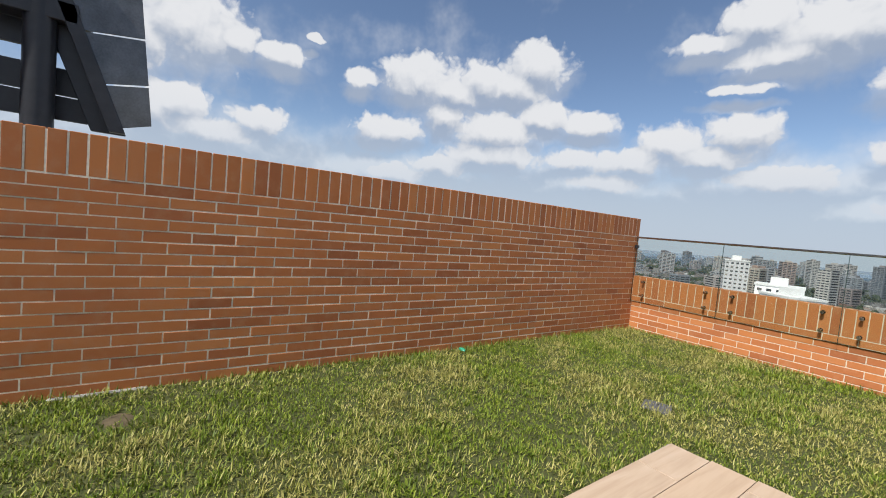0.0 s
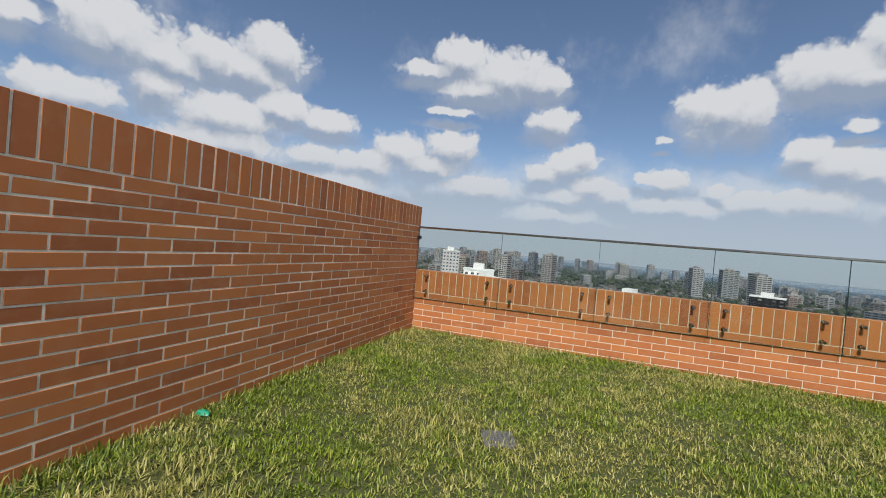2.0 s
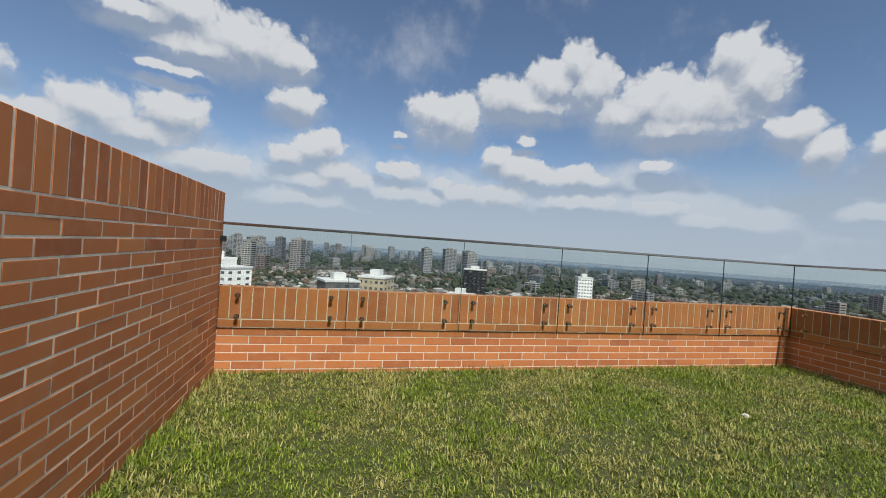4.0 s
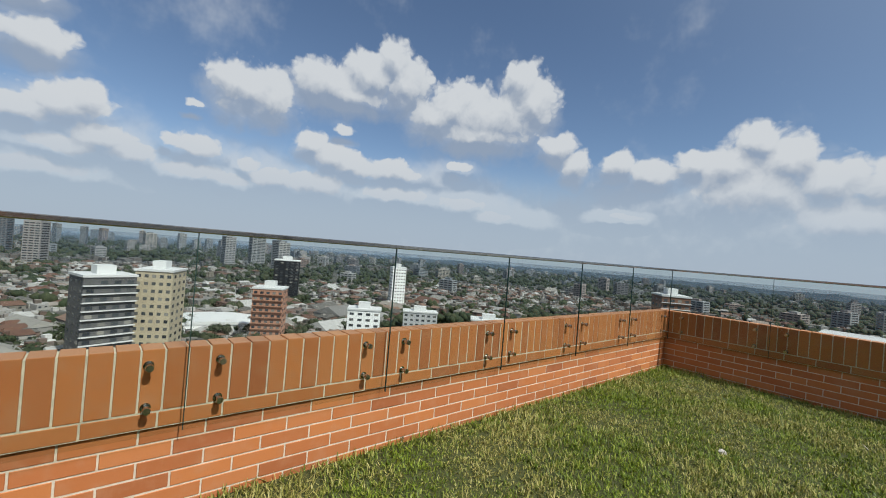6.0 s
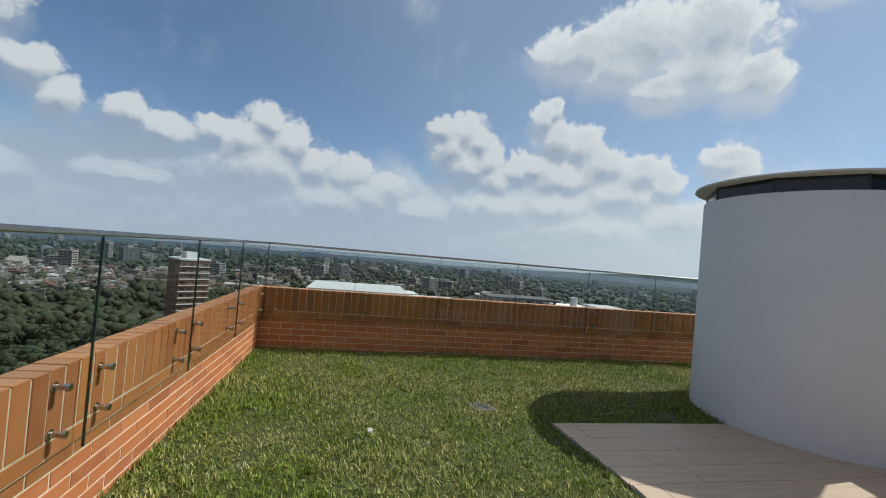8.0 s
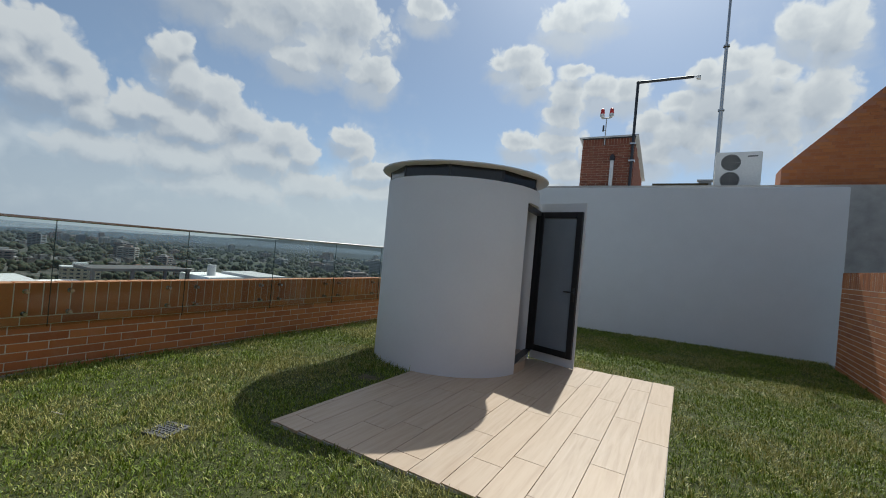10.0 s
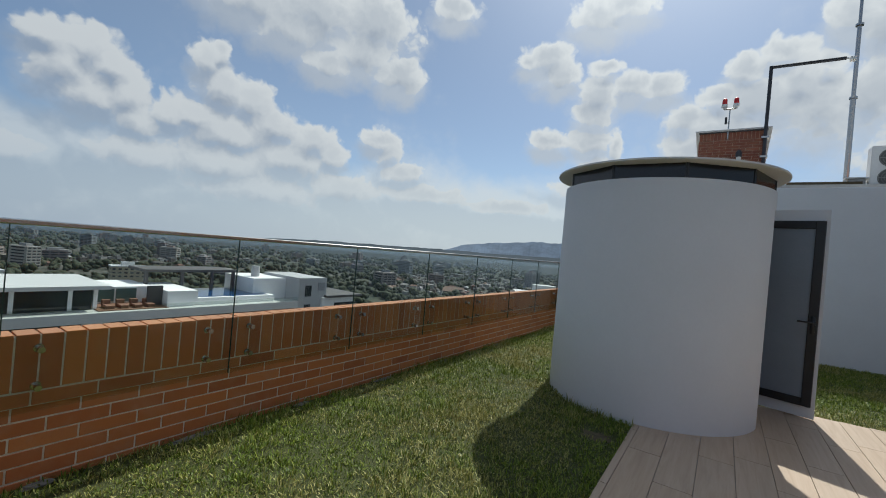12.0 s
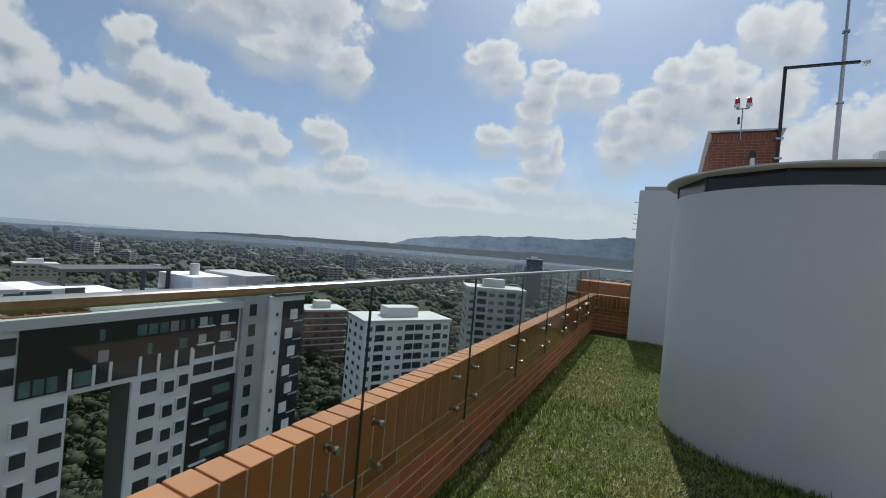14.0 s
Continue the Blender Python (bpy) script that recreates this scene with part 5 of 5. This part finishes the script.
part("sign", MB().tube((-15, -17.0, 6.0), (-15, -17.2, 6.0), 1.5, n=20).box((-12.5, -17.2, 5.2), (2, -17.0, 6.8)).mesh("sign", GREY), store, "dark sign shapes")

# white and black apartment slab next door: its long front faces the terrace
slab_house = thing("apartment_slab", "white and black apartment slab with a roof pool", "building", m=pose(58, -0.9, GROUND))
ZR = -8.4 - GROUND
Y0, Y1 = 6.0, -39.4                      # along y
GATE0, GATE1, GATE_TOP = -20.4, -26.2, ZR - 8.2
for a, b, z0, z1, deep in ((Y0, GATE0, 0, GATE_TOP, 4.2), (GATE1, Y1, 0, GATE_TOP, 4.2), (Y0, Y1, GATE_TOP, ZR, 14)):
    part("wall", MB().box((0, b, z0), (deep, a, z1)).mesh("wall", WHITE), slab_house)
# dark grey sheet on the gateway's inner face, shade put into its colour
part("gateway_pier", MB().box((0.4, GATE1 - 0.02, 0), (4.2, GATE1 + 0.12, GATE_TOP)).mesh("gateway_pier", GREY), slab_house, "gateway side face, darkened for shade")


def front(name, y0, y1, z0, z1, mat, proud=0.2, label=""):
    """A panel on the street front between y0 and y1, heights measured down from the roof edge."""
    return part(name, MB().box((-proud, min(y0, y1), ZR - z1), (0.02, max(y0, y1), ZR - z0)).mesh(name, mat), slab_house, label)


TEAL = plain("teal_glass", (0.10, 0.17, 0.17), 0.15, 0, 0.5, 0.3, 0)
SOFT_GREY = paint("soft_grey_paint", (0.30, 0.31, 0.33))
front("dark_front", -39.0, -16.4, 0.9, 5.7, DARKBLUE, 0.2, "black glazed front band")
front("dark_front", -13.9, -7.4, 0.9, 5.7, DARKBLUE)
front("window_band", -16.2, -14.1, 1.6, 3.2, DARK_GLASS)
front("window_band", -16.2, -14.1, 4.4, 6.0, DARK_GLASS)
r5 = random.Random(5)
for f in range(2):                        # lit and curtained panes behind the black band
    for k in range(13):
        yy = -22.6 - k * 1.2
        if r5.random() < (0.75 if f == 0 else 0.4):
            z = 1.7 + f * 2.3
            front("window", yy, yy - (0.95 if r5.random() < 0.6 else 0.5), z, z + 1.25, r5.choice((TEAL, TEAL, SOFT_GREY, GREY)), 0.27)
    for yy in (-33.2, -36.2):
        z = 2.9 + f * 2.3
        part("balcony", MB().box((-0.7, yy - 2.1, ZR - z), (0, yy, ZR - z + 0.14)).mesh("balcony", WHITE), slab_house)
        front("window", yy - 0.2, yy - 1.2, z - 1.3, z - 0.2, PALE, 0.28)
# row of windows parted by short white piers under the black band
front("dark_row", -32.6, -16.4, 5.7, 7.6, DARK_GLASS, 0.12)
for yy in (-20.2, -22.2, -23.7, -26.6, -28.6, -30.6, -32.5):
    front("pier", yy, yy - 0.28, 5.4, 7.7, WHITE, 0.3)
for yy in (-16.6, -17.6, -18.6, -20.7, -21.5):
    front("window", yy, yy - 0.8, 5.9, 7.4, TEAL, 0.2)
for row in (0, 1):
    front("window", -33.2, -35.6, 5.6 + row * 2.2, 7.0 + row * 2.2, DARK_GLASS, 0.15)
    front("window", -36.0, -38.8, 5.6 + row * 2.2, 7.0 + row * 2.2, DARK_GLASS, 0.15)
front("dark_front", -39.2, -33.0, 10.2, 24.0, DARKBLUE)
for f in range(5):
    z = 11.2 + f * 2.75
    front("window", -35.9 + (f % 2), -38.4, z, z + 1.2, TEAL, 0.27)
    part("balcony", MB().box((-0.6, -35.6, ZR - z - 1.6), (0, -33.4, ZR - z - 1.45)).mesh("balcony", WHITE), slab_house)
WFRAME = MB().box((-0.22, -0.72, -0.85), (0.0, 0.72, 0.85)).mesh("window_frame", WHITE)
WPANE = MB().box((-0.26, -0.56, -0.7), (-0.2, 0.56, 0.7)).mesh("pane", DARK_GLASS)
WFLAT = MB().box((-0.05, -0.95, -0.75), (0.02, 0.8, 0.75)).mesh("pane", DARK_GLASS)
for f in range(13):
    for yy, z in ((-16.9, -10.4), (-30.2, -9.8), (-31.9, -9.4)):
        fr = part("window", WFRAME, slab_house, m=pose(0, yy, ZR + z - f * 2.95))
        part("pane", WPANE, fr)
    for yy, z in ((-19.2, -9.6), (-27.9, -9.2)):
        part("window", WFLAT, slab_house, m=pose(0, yy, ZR + z - f * 2.95))
    for yy in (3.0, -1.0, -5.0, -9.0, -13.0):
        part("window", WFLAT, slab_house, m=pose(0, yy, ZR - 9.6 - f * 2.95))
# stair towers at the end
part("side_tower", MB().box((-0.5, -44.6, 0), (9, -39.4, ZR + 3.6)).mesh("side_tower", PALE), slab_house, "grey stair tower")
part("side_tower", MB().box((-1.0, -50.4, 0), (9, -43.6, ZR + 0.5)).mesh("side_tower", WHITE), slab_house, "white end bay")
part("side_roof", MB().box((-1.5, -51.8, ZR + 0.5), (9.3, -44.2, ZR + 0.85)).mesh("side_roof", GREY), slab_house)
part("dark_strip", MB().box((-1.2, -50.2, 0), (-0.98, -46.0, ZR - 0.4)).mesh("dark_strip", DARK_GLASS), slab_house)
slot = MB().box((-0.6, -41.6, -0.85), (-0.45, -40.5, 0.85)).mesh("window", DARK_GLASS)
dash = MB().box((-1.1, -45.2, -0.25), (-0.9, -44.8, 0.25)).mesh("vent", GREY)
step_piece = MB().box((-1.35, -48.0, -0.8), (-1.15, -46.6, 0.8)).mesh("panel", WHITE)
thin = MB().box((-1.3, -50.0, -0.1), (-1.15, -48.2, 0.1)).mesh("panel", PALE)
for f in range(15):
    z = ZR + 1.6 - f * 2.95
    part("window", slot, slab_house, m=Matrix.Translation((0, 0, z)))
    if f:
        part("vent", dash, slab_house, m=Matrix.Translation((0, 0, z - 1.0)))
        part("panel", step_piece, slab_house, m=Matrix.Translation((0, -0.8 * (f % 2), z - 1.2)))
        part("panel", thin, slab_house, m=Matrix.Translation((0, 0, z - 2.4)))
part("tower_sign", MB().box((-0.6, -44.1, ZR + 1.6), (-0.48, -42.9, ZR + 2.9)).mesh("tower_sign", SOFT_GREY), slab_house, "small square grey sign shape")
# roof terrace: slab edge, glass rail, pool, pergola, penthouse, loungers
part("roof_edge", MB().box((-0.5, Y1, ZR - 0.9), (14.2, Y0, ZR + 0.1)).mesh("roof_edge", ROOF_WHITE), slab_house)
part("roof_rail", MB().box((-0.4, Y1, ZR + 0.1), (-0.36, -7.6, ZR + 0.75)).mesh("roof_rail", GLASS), slab_house, "low glass rail")
part("end_block", MB().box((-0.6, -7.5, ZR - 10), (12, Y0, ZR + 4.2)).mesh("end_block", PALE), slab_house, "pale grey corner block")
part("penthouse", MB().box((2.0, -15.2, ZR + 0.1), (12, -7.5, ZR + 2.4)).mesh("penthouse", DARK_GLASS), slab_house, "glazed penthouse")
for yy in (-8.9, -13.2, -15.3):
    part("penthouse_pier", MB().box((1.9, yy - 0.35, ZR + 0.1), (2.3, yy, ZR + 2.4)).mesh("penthouse_pier", WHITE), slab_house)
part("penthouse_roof", MB().box((0.6, -16.4, ZR + 2.4), (12.6, -7.5, ZR + 2.8)).mesh("penthouse_roof", ROOF_WHITE), slab_house)
part("low_block", MB().box((5.0, -21.8, ZR + 0.1), (12, -15.2, ZR + 2.1)).mesh("low_block", WHITE), slab_house)
for yy in (-16.0, -18.2):
    part("window", MB().box((4.9, yy - 2.0, ZR + 0.4), (5.02, yy, ZR + 1.9)).mesh("window", TEAL), slab_house)
part("screen", MB().box((2.2, -22.0, ZR + 0.1), (2.5, -20.4, ZR + 2.5)).mesh("screen", GREY), slab_house)
part("pool_wall", MB().box((0.8, -25.4, ZR + 0.1), (10, -22.0, ZR + 2.0)).mesh("pool_wall", WHITE), slab_house)
part("pool_wall", MB().box((1.0, -36.2, ZR + 0.1), (10, -25.4, ZR + 1.0)).mesh("pool_wall", WHITE), slab_house)
part("pool_water", MB().box((1.6, -35.6, ZR + 1.0), (9.4, -25.8, ZR + 1.06)).mesh("pool_water", plain("pool_water", (0.02, 0.07, 0.19), 0.08, 0, 0.5, 0.2, 0)), slab_house, "dark blue pool water")
part("pergola_roof", MB().box((7.5, -33.8, ZR + 3.6), (13, -21.8, ZR + 3.95)).mesh("pergola_roof", GREY), slab_house)
for yy in (-22.1, -26.4, -30.4, -33.5):
    part("pergola_post", MB().box((7.6, yy - 0.18, ZR + 0.1), (8.0, yy + 0.18, ZR + 3.6)).mesh("pergola_post", GREY), slab_house)
part("service_block", MB().box((3.0, -39.6, ZR + 0.1), (11, -34.0, ZR + 3.2)).mesh("service_block", WHITE), slab_house)
part("roof_tank", soft(MB().tube((6, -36.0, ZR + 3.2), (6, -36.0, ZR + 4.8), 0.6, n=14).mesh("roof_tank", PALE)), slab_house)
part("lounge_deck", MB().box((0.4, -22.0, ZR + 0.1), (5.0, -15.4, ZR + 0.2)).mesh("lounge_deck", BROWN), slab_house)
for yy in (-16.6, -17.9, -19.2, -20.5):
    part("lounger", MB().box((1.0, yy - 0.35, ZR + 0.2), (2.8, yy + 0.35, ZR + 0.55)).box((2.4, yy - 0.35, ZR + 0.5), (2.9, yy + 0.35, ZR + 1.0)).mesh("lounger", BROWN), slab_house)
